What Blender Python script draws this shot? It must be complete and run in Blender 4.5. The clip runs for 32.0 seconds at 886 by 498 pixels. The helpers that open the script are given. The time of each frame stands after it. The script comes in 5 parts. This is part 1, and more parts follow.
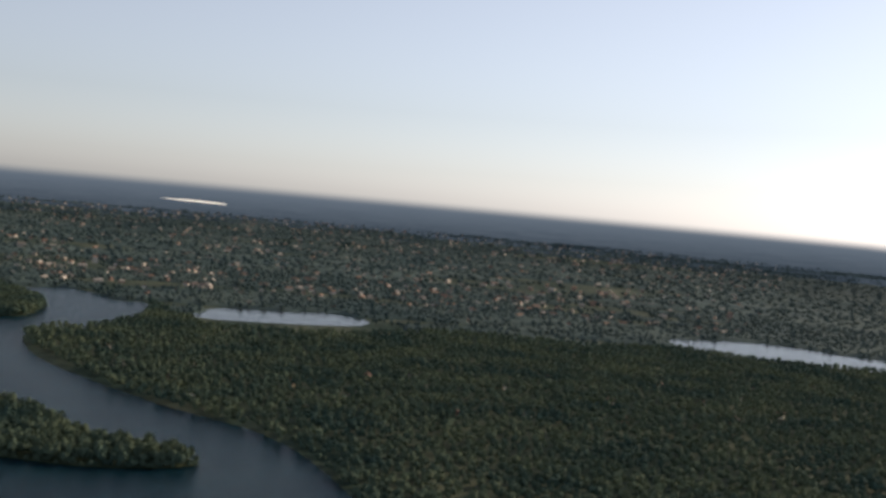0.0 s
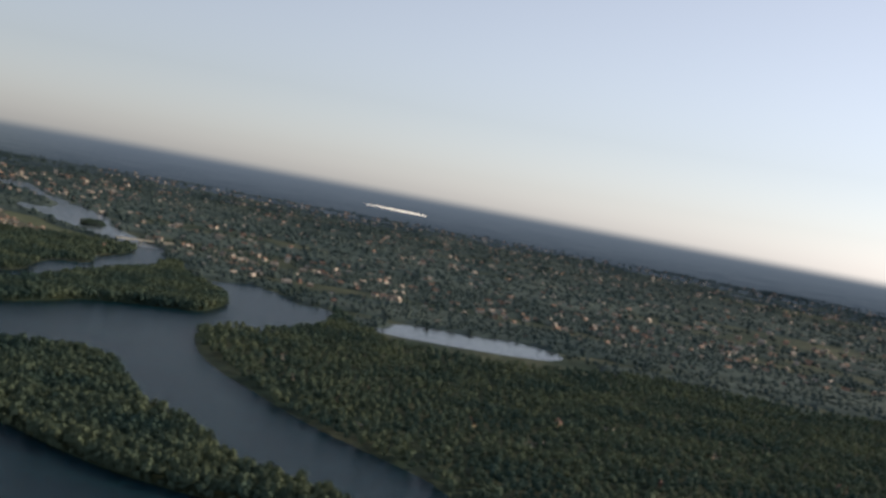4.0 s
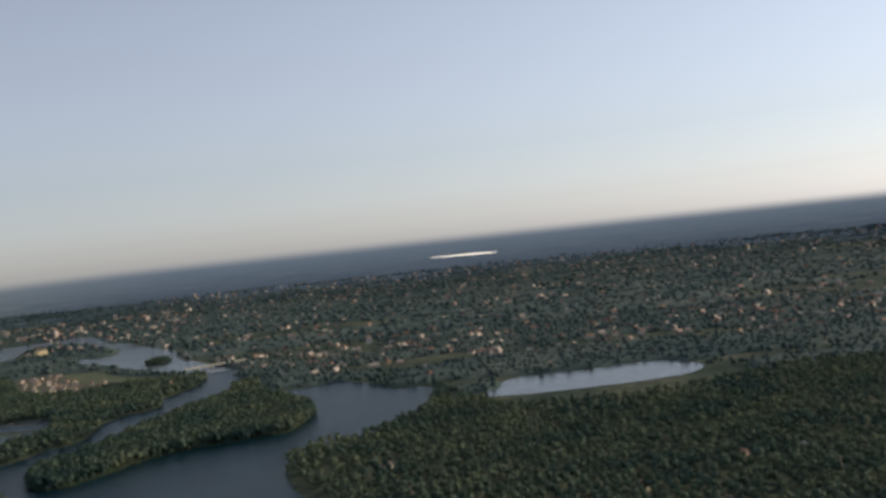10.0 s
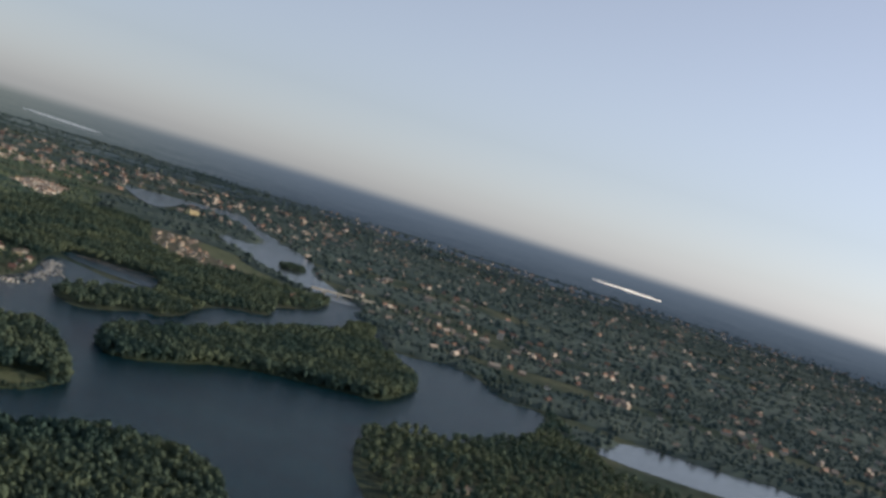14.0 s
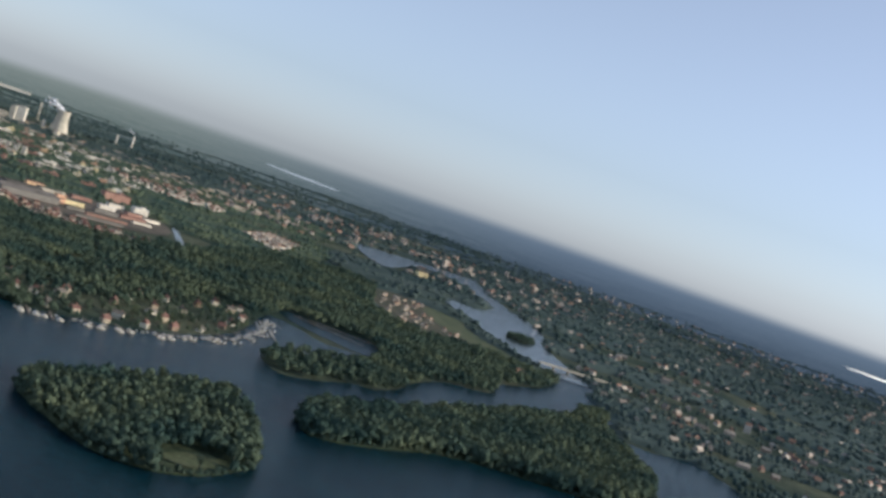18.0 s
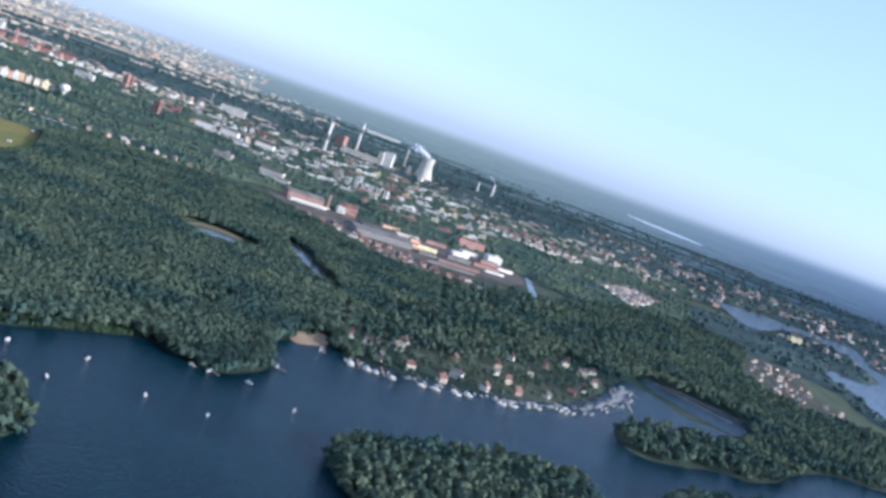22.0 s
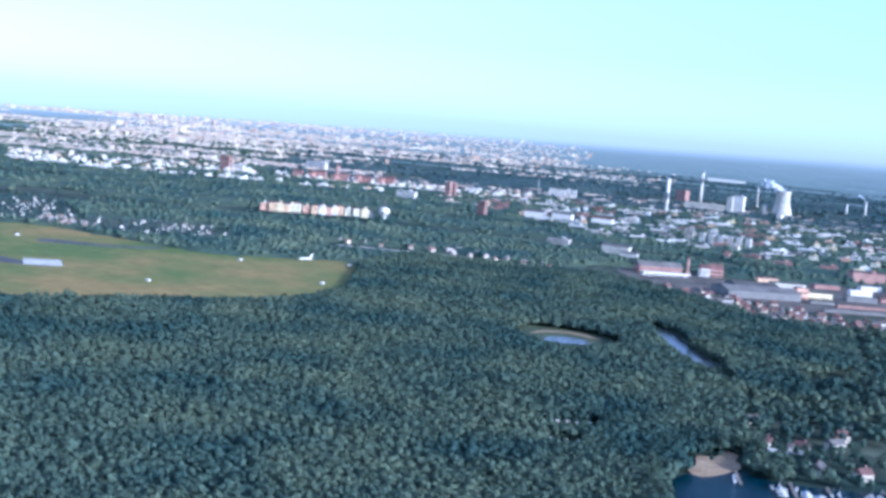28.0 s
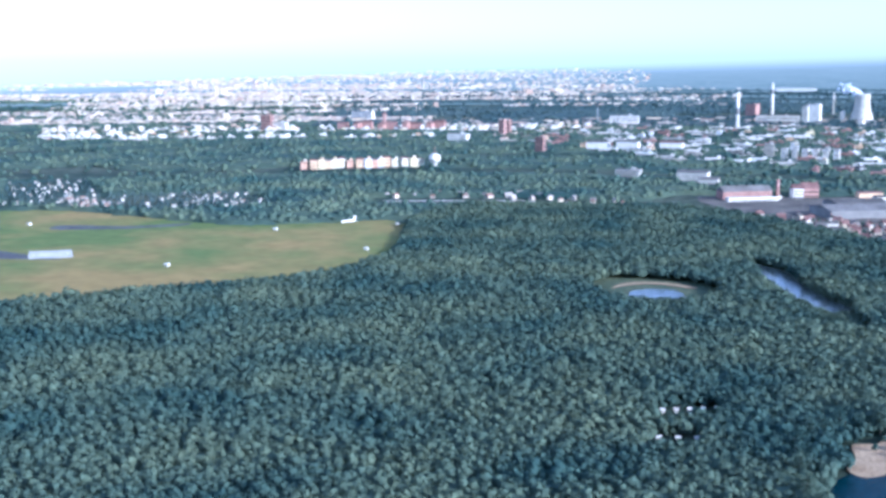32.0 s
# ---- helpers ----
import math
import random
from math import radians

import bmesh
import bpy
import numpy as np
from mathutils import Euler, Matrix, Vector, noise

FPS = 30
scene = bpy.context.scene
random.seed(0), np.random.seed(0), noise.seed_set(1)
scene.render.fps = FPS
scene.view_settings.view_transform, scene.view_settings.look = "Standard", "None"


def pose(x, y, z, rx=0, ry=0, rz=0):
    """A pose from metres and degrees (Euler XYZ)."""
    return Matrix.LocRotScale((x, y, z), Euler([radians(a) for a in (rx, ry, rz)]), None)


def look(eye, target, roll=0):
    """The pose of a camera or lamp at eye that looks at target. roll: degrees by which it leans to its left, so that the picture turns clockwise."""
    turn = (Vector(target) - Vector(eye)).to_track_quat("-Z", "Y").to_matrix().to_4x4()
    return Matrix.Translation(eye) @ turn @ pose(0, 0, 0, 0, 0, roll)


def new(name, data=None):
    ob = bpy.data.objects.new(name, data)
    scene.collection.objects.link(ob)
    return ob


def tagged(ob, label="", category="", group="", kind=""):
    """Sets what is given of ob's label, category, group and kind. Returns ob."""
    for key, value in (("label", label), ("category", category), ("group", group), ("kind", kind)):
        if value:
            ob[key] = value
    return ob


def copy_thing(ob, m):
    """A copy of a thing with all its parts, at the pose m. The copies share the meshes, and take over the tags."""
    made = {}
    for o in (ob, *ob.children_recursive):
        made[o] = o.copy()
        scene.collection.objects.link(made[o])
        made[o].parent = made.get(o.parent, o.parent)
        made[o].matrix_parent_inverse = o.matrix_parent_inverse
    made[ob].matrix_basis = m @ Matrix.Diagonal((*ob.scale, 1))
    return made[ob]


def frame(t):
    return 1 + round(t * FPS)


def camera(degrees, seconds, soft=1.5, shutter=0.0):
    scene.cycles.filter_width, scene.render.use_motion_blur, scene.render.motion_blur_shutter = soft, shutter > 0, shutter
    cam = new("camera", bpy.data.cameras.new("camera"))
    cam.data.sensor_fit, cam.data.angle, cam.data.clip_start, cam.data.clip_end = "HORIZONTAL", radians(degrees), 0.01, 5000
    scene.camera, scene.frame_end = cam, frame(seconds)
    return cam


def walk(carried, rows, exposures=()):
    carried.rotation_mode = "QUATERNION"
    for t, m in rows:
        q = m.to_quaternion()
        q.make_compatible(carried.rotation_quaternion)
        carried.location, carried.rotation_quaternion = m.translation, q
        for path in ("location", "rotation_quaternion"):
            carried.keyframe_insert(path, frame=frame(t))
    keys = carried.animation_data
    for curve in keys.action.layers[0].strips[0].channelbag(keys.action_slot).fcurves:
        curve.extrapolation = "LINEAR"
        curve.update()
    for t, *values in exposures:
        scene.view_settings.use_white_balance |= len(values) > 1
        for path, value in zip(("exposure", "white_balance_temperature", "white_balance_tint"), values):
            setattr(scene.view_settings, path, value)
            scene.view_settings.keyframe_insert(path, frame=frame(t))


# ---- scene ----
# ---------------------------------------------------------------- camera
PATH = [  # seconds, x, y, z, heading to the left of +y, pitch, lean to the left
    (0.0, -7.6, -329.8, 211.9, -13.18, -2.42, 5.20),
    (0.5, -5.2, -311.1, 211.5, -12.20, -2.92, 8.37),
    (1.0, -2.9, -292.5, 211.0, -11.23, -3.27, 10.39),
    (1.5, -0.8, -273.8, 210.6, -10.27, -3.26, 10.15),
    (2.0, 1.1, -255.2, 210.1, -9.38, -3.15, 9.59),
    (2.5, 2.8, -236.6, 209.7, -8.31, -3.11, 11.05),
    (3.0, 4.1, -218.1, 209.2, -6.78, -2.84, 11.90),
    (3.5, 5.2, -199.6, 208.7, -5.19, -2.76, 11.41),
    (4.0, 5.9, -181.1, 208.2, -3.46, -2.60, 10.59),
    (4.5, 6.2, -162.7, 207.7, -1.92, -2.37, 9.29),
    (5.0, 6.2, -144.4, 207.2, -0.71, -2.07, 7.39),
    (5.5, 6.0, -126.1, 206.7, 0.15, -1.73, 4.75),
    (6.0, 5.5, -107.8, 206.3, 0.65, -1.35, 1.24),
    (6.5, 4.7, -89.7, 206.0, 0.86, -1.09, -2.67),
    (7.0, 3.8, -71.7, 205.7, 1.06, -0.89, -3.71),
    (7.5, 2.9, -53.7, 205.6, 1.12, -0.83, -3.28),
    (8.0, 1.9, -35.8, 205.5, 0.71, -0.99, -3.48),
    (8.5, 0.9, -17.9, 205.5, 0.24, -0.87, -4.20),
    (9.0, -0.0, 0.0, 205.6, 0.00, -0.87, -4.85),
    (9.5, -0.9, 18.0, 205.8, -0.01, -0.80, -5.91),
    (10.0, -1.7, 36.0, 206.1, 0.03, -0.77, -6.05),
    (10.5, -2.6, 54.1, 206.3, 0.19, -1.33, -2.98),
    (11.0, -3.5, 72.3, 206.6, 0.79, -1.94, 2.53),
    (11.5, -4.6, 90.7, 206.9, 1.58, -2.00, 7.89),
    (12.0, -6.0, 109.2, 207.2, 2.40, -1.84, 11.27),
    (12.5, -7.8, 127.8, 207.4, 3.60, -1.91, 11.76),
    (13.0, -10.1, 146.5, 207.7, 5.16, -1.82, 14.01),
    (13.5, -12.8, 165.3, 207.9, 6.36, -1.94, 16.76),
    (14.0, -16.1, 184.2, 208.1, 8.04, -1.96, 17.06),
    (14.5, -19.8, 203.0, 208.3, 9.64, -1.92, 15.89),
    (15.0, -24.0, 221.8, 208.3, 10.98, -1.85, 14.22),
    (15.5, -28.6, 240.6, 208.3, 12.23, -1.75, 13.02),
    (16.0, -33.7, 259.2, 208.2, 13.85, -1.67, 13.27),
    (16.5, -39.3, 277.7, 207.9, 15.17, -1.54, 13.48),
    (17.0, -45.3, 296.1, 207.5, 16.30, -1.59, 15.30),
    (17.5, -51.8, 314.3, 206.9, 17.82, -1.95, 17.56),
    (18.0, -58.7, 332.3, 206.2, 19.87, -2.40, 19.36),
    (18.5, -66.3, 350.2, 205.3, 22.21, -3.18, 20.34),
    (19.0, -74.4, 367.8, 204.3, 24.40, -3.82, 20.22),
    (19.5, -83.2, 385.2, 203.1, 26.33, -4.28, 21.17),
    (20.0, -92.5, 402.3, 201.8, 28.50, -4.52, 21.14),
    (20.5, -102.4, 419.1, 200.3, 30.84, -4.95, 20.82),
    (21.0, -112.8, 435.6, 198.9, 32.86, -5.91, 19.93),
    (21.5, -123.8, 451.8, 197.4, 34.99, -6.31, 19.82),
    (22.0, -135.2, 467.6, 195.8, 37.27, -5.94, 20.29),
    (22.5, -147.1, 483.0, 194.3, 38.98, -5.91, 20.74),
    (23.0, -159.5, 498.0, 192.7, 40.53, -6.09, 20.29),
    (23.5, -172.3, 512.5, 191.1, 42.57, -6.05, 19.47),
    (24.0, -185.4, 526.8, 189.6, 44.62, -6.65, 19.44),
    (24.5, -199.0, 540.6, 188.1, 46.10, -7.36, 17.82),
    (25.0, -212.8, 554.2, 186.7, 47.26, -7.46, 16.05),
    (25.5, -226.9, 567.4, 185.3, 48.59, -7.17, 15.60),
    (26.0, -241.4, 580.4, 184.0, 49.43, -7.01, 14.40),
    (26.5, -256.1, 593.0, 182.8, 50.51, -6.90, 12.61),
    (27.0, -271.1, 605.4, 181.7, 52.07, -6.80, 10.40),
    (27.5, -286.4, 617.4, 180.6, 53.84, -6.62, 7.94),
    (28.0, -302.1, 629.2, 179.7, 55.03, -6.32, 5.40),
    (28.5, -317.9, 640.7, 178.8, 56.02, -5.76, 4.47),
    (29.0, -333.7, 652.2, 177.8, 56.77, -5.38, 3.77),
    (29.5, -349.5, 663.6, 176.7, 57.36, -5.86, 2.13),
    (30.0, -365.3, 674.9, 175.6, 57.24, -6.17, 0.62),
    (30.5, -381.0, 686.3, 174.4, 56.02, -7.24, 0.08),
    (31.0, -396.6, 697.7, 173.2, 55.65, -8.80, -0.45),
    (31.5, -412.1, 709.3, 172.0, 56.68, -9.56, 0.52),
    (32.0, -427.6, 720.8, 170.8, 58.07, -9.34, -0.35),
]
cam = camera(41.82, 32.0, soft=3.4)
walk(cam, [(t, pose(x, y, z, 0, 0, yaw) @ pose(0, 0, 0, 90 + pitch) @ pose(0, 0, 0, 0, 0, lean)) for t, x, y, z, yaw, pitch, lean in PATH],
     exposures=[(0.0, -0.04, 6200, 15), (9.0, -0.06, 6150, 15), (11.0, -0.1, 6100, 15), (13.0, -0.1, 6000, 15), (16.0, 0.02, 5750, 13), (18.0, 0.12, 5450, 12), (20.0, 0.48, 5000, 14), (23.0, 0.78, 4350, 18), (28.0, 0.9, 4000, 20), (30.5, 1.0, 3950, 20), (32.0, 1.2, 4050, 19)])

# ---------------------------------------------------------------- sky and sun
SUN_AZIMUTH, SUN_HEIGHT = 66.0, 20.0  # degrees clockwise from +y, degrees above the horizon
world = bpy.data.worlds.new("evening_sky")
scene.world = world
world.use_nodes = True
wn, wl = world.node_tree.nodes, world.node_tree.links
sky = wn.new("ShaderNodeTexSky")
sky.sky_type, sky.sun_disc = "NISHITA", False
sky.sun_elevation, sky.sun_rotation = radians(SUN_HEIGHT), radians(SUN_AZIMUTH)
sky.air_density, sky.dust_density, sky.ozone_density, sky.altitude = 1.0, 0.5, 3.0, 50
wn["Background"].inputs["Strength"].default_value = 0.12
haze = wn.new("ShaderNodeHueSaturation")  # the evening haze pales the sky
haze.inputs["Saturation"].default_value, haze.inputs["Value"].default_value = 0.41, 1.06
wl.new(sky.outputs[0], haze.inputs["Color"])
wl.new(haze.outputs[0], wn["Background"].inputs["Color"])
sun = new("sun", bpy.data.lights.new("sun", "SUN"))
sun.data.energy, sun.data.angle, sun.data.color = 4.4, radians(0.6), (1.0, 0.81, 0.57)
sun.matrix_world = look((math.sin(radians(SUN_AZIMUTH)) * 100, math.cos(radians(SUN_AZIMUTH)) * 100, math.tan(radians(SUN_HEIGHT)) * 100), (0, 0, 0))

# ---------------------------------------------------------------- the lie of the land
# Past NEAR metres the plain is folded together towards a rim at NEAR + FOLD metres, which it
# meets at the height of the eye, so that the horizon lies within reach; sizes shrink with it.
CENTRE, NEAR, FOLD = np.array((-150.0, 300.0)), 3000.0, 1500.0
EYE_A, EYE_B = np.array((0.0, 0.0, 206.0)), np.array((-310.0, 640.0, 178.0))


def warp(xy):
    """World places of points of the flat plan, and the scale there."""
    xy = np.atleast_2d(np.asarray(xy, float))
    rel = xy - CENTRE
    az = np.degrees(np.arctan2(-rel[:, 0], rel[:, 1]))
    w = np.clip((az - 10) / 45, 0, 1) * np.clip((175 - az) / 50, 0, 1)
    w = (w * w * (3 - 2 * w))[:, None]
    eye = EYE_A * (1 - w) + EYE_B * w
    way = xy - eye[:, :2]
    d = np.maximum(np.hypot(way[:, 0], way[:, 1]), 1e-6)
    far = d > NEAR
    r = np.where(far, NEAR + FOLD * (1 - np.exp(-np.maximum(d - NEAR, 0) / FOLD)), d)
    s = r / d
    z = np.where(far, eye[:, 2] * (1 - s), 0)
    return np.concatenate([eye[:, :2] + way * s[:, None], z[:, None]], 1), s


def spot(x, y, dz=0.0, turn=0.0):
    """The pose of a thing on the plan, shrunk where the plain is folded."""
    p, s = warp((x, y))
    return pose(p[0, 0], p[0, 1], p[0, 2] + dz, 0, 0, turn) @ Matrix.Diagonal((s[0], s[0], s[0], 1))


def inside(xy, outline):
    """Which points lie within an outline of the plan."""
    x, y, hit = xy[:, 0], xy[:, 1], np.zeros(len(xy), bool)
    for (ax, ay), (bx, by) in zip(outline, outline[1:] + outline[:1]):
        if ay != by:
            hit ^= ((ay > y) != (by > y)) & (x < (bx - ax) * (y - ay) / (by - ay) + ax)
    return hit


def smooth_outline(pts, step=3):
    """An outline with its corners rounded, Catmull-Rom, and a little unevenness."""
    out, n = [], len(pts)
    for i in range(n):
        p = [Vector(pts[(i + k) % n]) for k in (-1, 0, 1, 2)]
        for j in range(step):
            u = j / step
            q = 0.5 * (2 * p[1] + (p[2] - p[0]) * u + (2 * p[0] - 5 * p[1] + 4 * p[2] - p[3]) * u * u + (3 * p[1] - p[0] - 3 * p[2] + p[3]) * u ** 3)
            k = noise.noise((q.x * 0.03, q.y * 0.03, 5)) * 4
            out.append((q.x + k, q.y - k))
    return out

# ---------------------------------------------------------------- materials
def material(name, a, b, scale, rough=0.8, spec=0.3, bump=0.0, bump_scale=None, island=0.0, per_object=0.0, metal=0.0, fine=0.35, soft=(0.35, 0.65)):
    """Two colours mixed by noise of that size in metres, finer noise over it, relief, and a shade of each island or object."""
    m = bpy.data.materials.new(name)
    m.use_nodes = True
    n, l = m.node_tree.nodes, m.node_tree.links
    p = n["Principled BSDF"]
    p.inputs["Roughness"].default_value, p.inputs["Metallic"].default_value = rough, metal
    p.inputs["Specular IOR Level"].default_value = spec
    geo = n.new("ShaderNodeNewGeometry")

    def cloud(size, detail):
        t = n.new("ShaderNodeTexNoise")
        t.inputs["Scale"].default_value, t.inputs["Detail"].default_value = 1 / size, detail
        l.new(geo.outputs["Position"], t.inputs["Vector"])
        return t.outputs["Fac"]

    ramp = n.new("ShaderNodeValToRGB")
    ramp.color_ramp.elements[0].position, ramp.color_ramp.elements[0].color = soft[0], (*a, 1)
    ramp.color_ramp.elements[1].position, ramp.color_ramp.elements[1].color = soft[1], (*b, 1)
    l.new(cloud(scale, 4), ramp.inputs[0])
    value = n.new("ShaderNodeMapRange")
    value.inputs["From Min"].default_value, value.inputs["From Max"].default_value = 0.3, 0.7
    value.inputs["To Min"].default_value, value.inputs["To Max"].default_value = 1 - fine, 1 + fine
    l.new(cloud(scale / 9, 3), value.inputs["Value"])
    shade = value.outputs[0]
    for amount, source in ((island, geo.outputs["Random Per Island"]), (per_object, n.new("ShaderNodeObjectInfo").outputs["Random"])):
        if amount:
            r, k = n.new("ShaderNodeMapRange"), n.new("ShaderNodeMath")
            r.inputs["To Min"].default_value, r.inputs["To Max"].default_value = 1 - amount, 1 + amount
            k.operation = "MULTIPLY"
            l.new(source, r.inputs["Value"]), l.new(r.outputs[0], k.inputs[0]), l.new(shade, k.inputs[1])
            shade = k.outputs[0]
    mul = n.new("ShaderNodeVectorMath")
    mul.operation = "SCALE"
    l.new(ramp.outputs[0], mul.inputs[0]), l.new(shade, mul.inputs["Scale"]), l.new(mul.outputs[0], p.inputs["Base Color"])
    if bump:
        bn = n.new("ShaderNodeBump")
        bn.inputs["Strength"].default_value, bn.inputs["Distance"].default_value = bump, bump_scale or scale / 9
        l.new(cloud(bump_scale or scale / 9, 3), bn.inputs["Height"]), l.new(bn.outputs[0], p.inputs["Normal"])
    return m


def palette(name, colours, rough=0.7, source="island", bump=0.0):
    """One of several colours for each island or object, with weathering."""
    m = material(name, (0.85,) * 3, (1.1,) * 3, 9, rough, 0.3, fine=0.12)
    n, l = m.node_tree.nodes, m.node_tree.links
    p = n["Principled BSDF"]
    old = p.inputs["Base Color"].links[0].from_socket
    ramp = n.new("ShaderNodeValToRGB")
    ramp.color_ramp.interpolation = "CONSTANT"
    els = ramp.color_ramp.elements
    while len(els) < len(colours):
        els.new(0.5)
    for i, c in enumerate(colours):
        els[i].position, els[i].color = i / len(colours), (*c, 1)
    src = n.new("ShaderNodeNewGeometry").outputs["Random Per Island"] if source == "island" else n.new("ShaderNodeObjectInfo").outputs["Random"]
    mix = n.new("ShaderNodeVectorMath")
    mix.operation = "MULTIPLY"
    l.new(src, ramp.inputs[0]), l.new(ramp.outputs[0], mix.inputs[0]), l.new(old, mix.inputs[1]), l.new(mix.outputs[0], p.inputs["Base Color"])
    return m


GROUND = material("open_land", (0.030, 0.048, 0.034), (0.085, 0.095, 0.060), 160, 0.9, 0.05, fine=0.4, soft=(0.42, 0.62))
LEAVES = material("leaves", (0.047, 0.080, 0.064), (0.114, 0.140, 0.082), 90, 0.85, 0.05, island=0.15, fine=0.18)


def thin_leaves(m, share):
    """Leaves let part of the light through."""
    n, l = m.node_tree.nodes, m.node_tree.links
    p, t, x = n["Principled BSDF"], n.new("ShaderNodeBsdfTranslucent"), n.new("ShaderNodeMixShader")
    l.new(p.inputs["Base Color"].links[0].from_socket, t.inputs["Color"])
    x.inputs[0].default_value = share
    l.new(p.outputs[0], x.inputs[1]), l.new(t.outputs[0], x.inputs[2]), l.new(x.outputs[0], n["Material Output"].inputs["Surface"])


thin_leaves(LEAVES, 0.1)
# bluer than the near leaves: the tint of distance haze, put into the colour
FARLEAVES = material("haze_blue_far_leaves", (0.042, 0.066, 0.062), (0.074, 0.098, 0.084), 220, 0.85, 0.05, island=0.12, fine=0.2)
BARK = material("bark", (0.06, 0.045, 0.03), (0.11, 0.09, 0.06), 1.5, 0.9)
GRASS = material("mown_grass", (0.125, 0.155, 0.038), (0.27, 0.195, 0.062), 150, 0.9, 0.1, fine=0.15, soft=(0.4, 0.62))
BANK = material("reedy_bank", (0.028, 0.044, 0.022), (0.045, 0.06, 0.028), 30, 0.9, 0.2)
MEADOW = material("meadow", (0.055, 0.075, 0.035), (0.10, 0.11, 0.055), 30, 0.9, 0.2)
MARSH = material("allotment_ground", (0.05, 0.06, 0.034), (0.10, 0.085, 0.055), 40, 0.9, 0.2, fine=0.4)
SAND = material("beach_sand", (0.29, 0.20, 0.11), (0.40, 0.295, 0.17), 12, 0.9, 0.1)
ASPHALT = material("asphalt", (0.053, 0.05, 0.0462), (0.0954, 0.09, 0.0798), 20, 0.8, 0.3)
CONCRETE = material("concrete", (0.445, 0.41, 0.319), (0.594, 0.54, 0.42), 14, 0.8, 0.25)
WHITE = material("white_render", (0.70, 0.64, 0.51), (0.84, 0.78, 0.64), 11, 0.7, 0.3, fine=0.1, per_object=0.12)
BRICK = material("red_brick", (0.33, 0.19, 0.145), (0.44, 0.27, 0.20), 8, 0.85, 0.2, fine=0.15, per_object=0.15)
REDROOF = material("red_tiles", (0.13, 0.07, 0.055), (0.19, 0.11, 0.085), 6, 0.8, 0.2, fine=0.2, per_object=0.3)
GREYROOF = material("roofing_felt", (0.10, 0.09, 0.076), (0.17, 0.155, 0.13), 18, 0.85, 0.1, per_object=0.35)
STEEL = material("grey_steel", (0.318, 0.32, 0.286), (0.477, 0.46, 0.395), 6, 0.45, 0.5, metal=0.4)
DARKGLASS = material("window_glass", (0.02, 0.025, 0.03), (0.04, 0.045, 0.05), 4, 0.12, 0.5)
WOOD = material("grey_planks", (0.16, 0.13, 0.10), (0.28, 0.24, 0.19), 3, 0.85, 0.2)
GLOSSWHITE = material("white_paint", (0.657, 0.61, 0.496), (0.827, 0.77, 0.63), 3, 0.3, 0.5, fine=0.05, per_object=0.1)
BLUECOVER = material("blue_canvas", (0.05, 0.10, 0.22), (0.09, 0.16, 0.32), 2, 0.7, 0.3)
STEAM = material("steam", (0.8, 0.8, 0.8), (0.9, 0.9, 0.9), 20, 1.0, 0.0, fine=0.05)
HOUSES_FAR = palette("suburban_walls", [(0.34, 0.30, 0.24), (0.5, 0.46, 0.38), (0.26, 0.2, 0.15), (0.4, 0.34, 0.27), (0.3, 0.22, 0.17)])
HOUSEWALL = palette("house_walls", [(0.636, 0.57, 0.42), (0.763, 0.7, 0.554), (0.53, 0.44, 0.294), (0.36, 0.27, 0.185), (0.53, 0.45, 0.319)], source="object")
CITYWALL = palette("city_walls", [(0.636, 0.53, 0.386), (0.466, 0.39, 0.286), (0.742, 0.65, 0.487), (0.445, 0.32, 0.218), (0.551, 0.48, 0.361), (0.371, 0.32, 0.252), (0.615, 0.49, 0.328), (0.445, 0.37, 0.277)])
CITYROOF = palette("city_roofs", [(0.212, 0.18, 0.147), (0.254, 0.15, 0.101), (0.297, 0.26, 0.21), (0.403, 0.35, 0.277), (0.233, 0.14, 0.0924)])


def water_material(name, rough, wave, strength, spec, a=(0.003, 0.017, 0.025), b=(0.005, 0.024, 0.032)):
    m = material(name, a, b, 60, rough, spec, strength, wave, fine=0.2)
    m.node_tree.nodes["Principled BSDF"].inputs["IOR"].default_value = 1.33
    return m


WATER = water_material("lake_water", 0.18, 2.0, 0.4, 0.08)
# paler waters: the sky's pale reflection is put into the base colour
CALM = water_material("calm_water", 0.12, 3.0, 0.12, 0.45, (0.022, 0.032, 0.034), (0.03, 0.04, 0.04))
SKYPALE = water_material("sky_pale_pond_water", 0.12, 3.0, 0.1, 0.4, (0.075, 0.085, 0.072), (0.10, 0.11, 0.09))


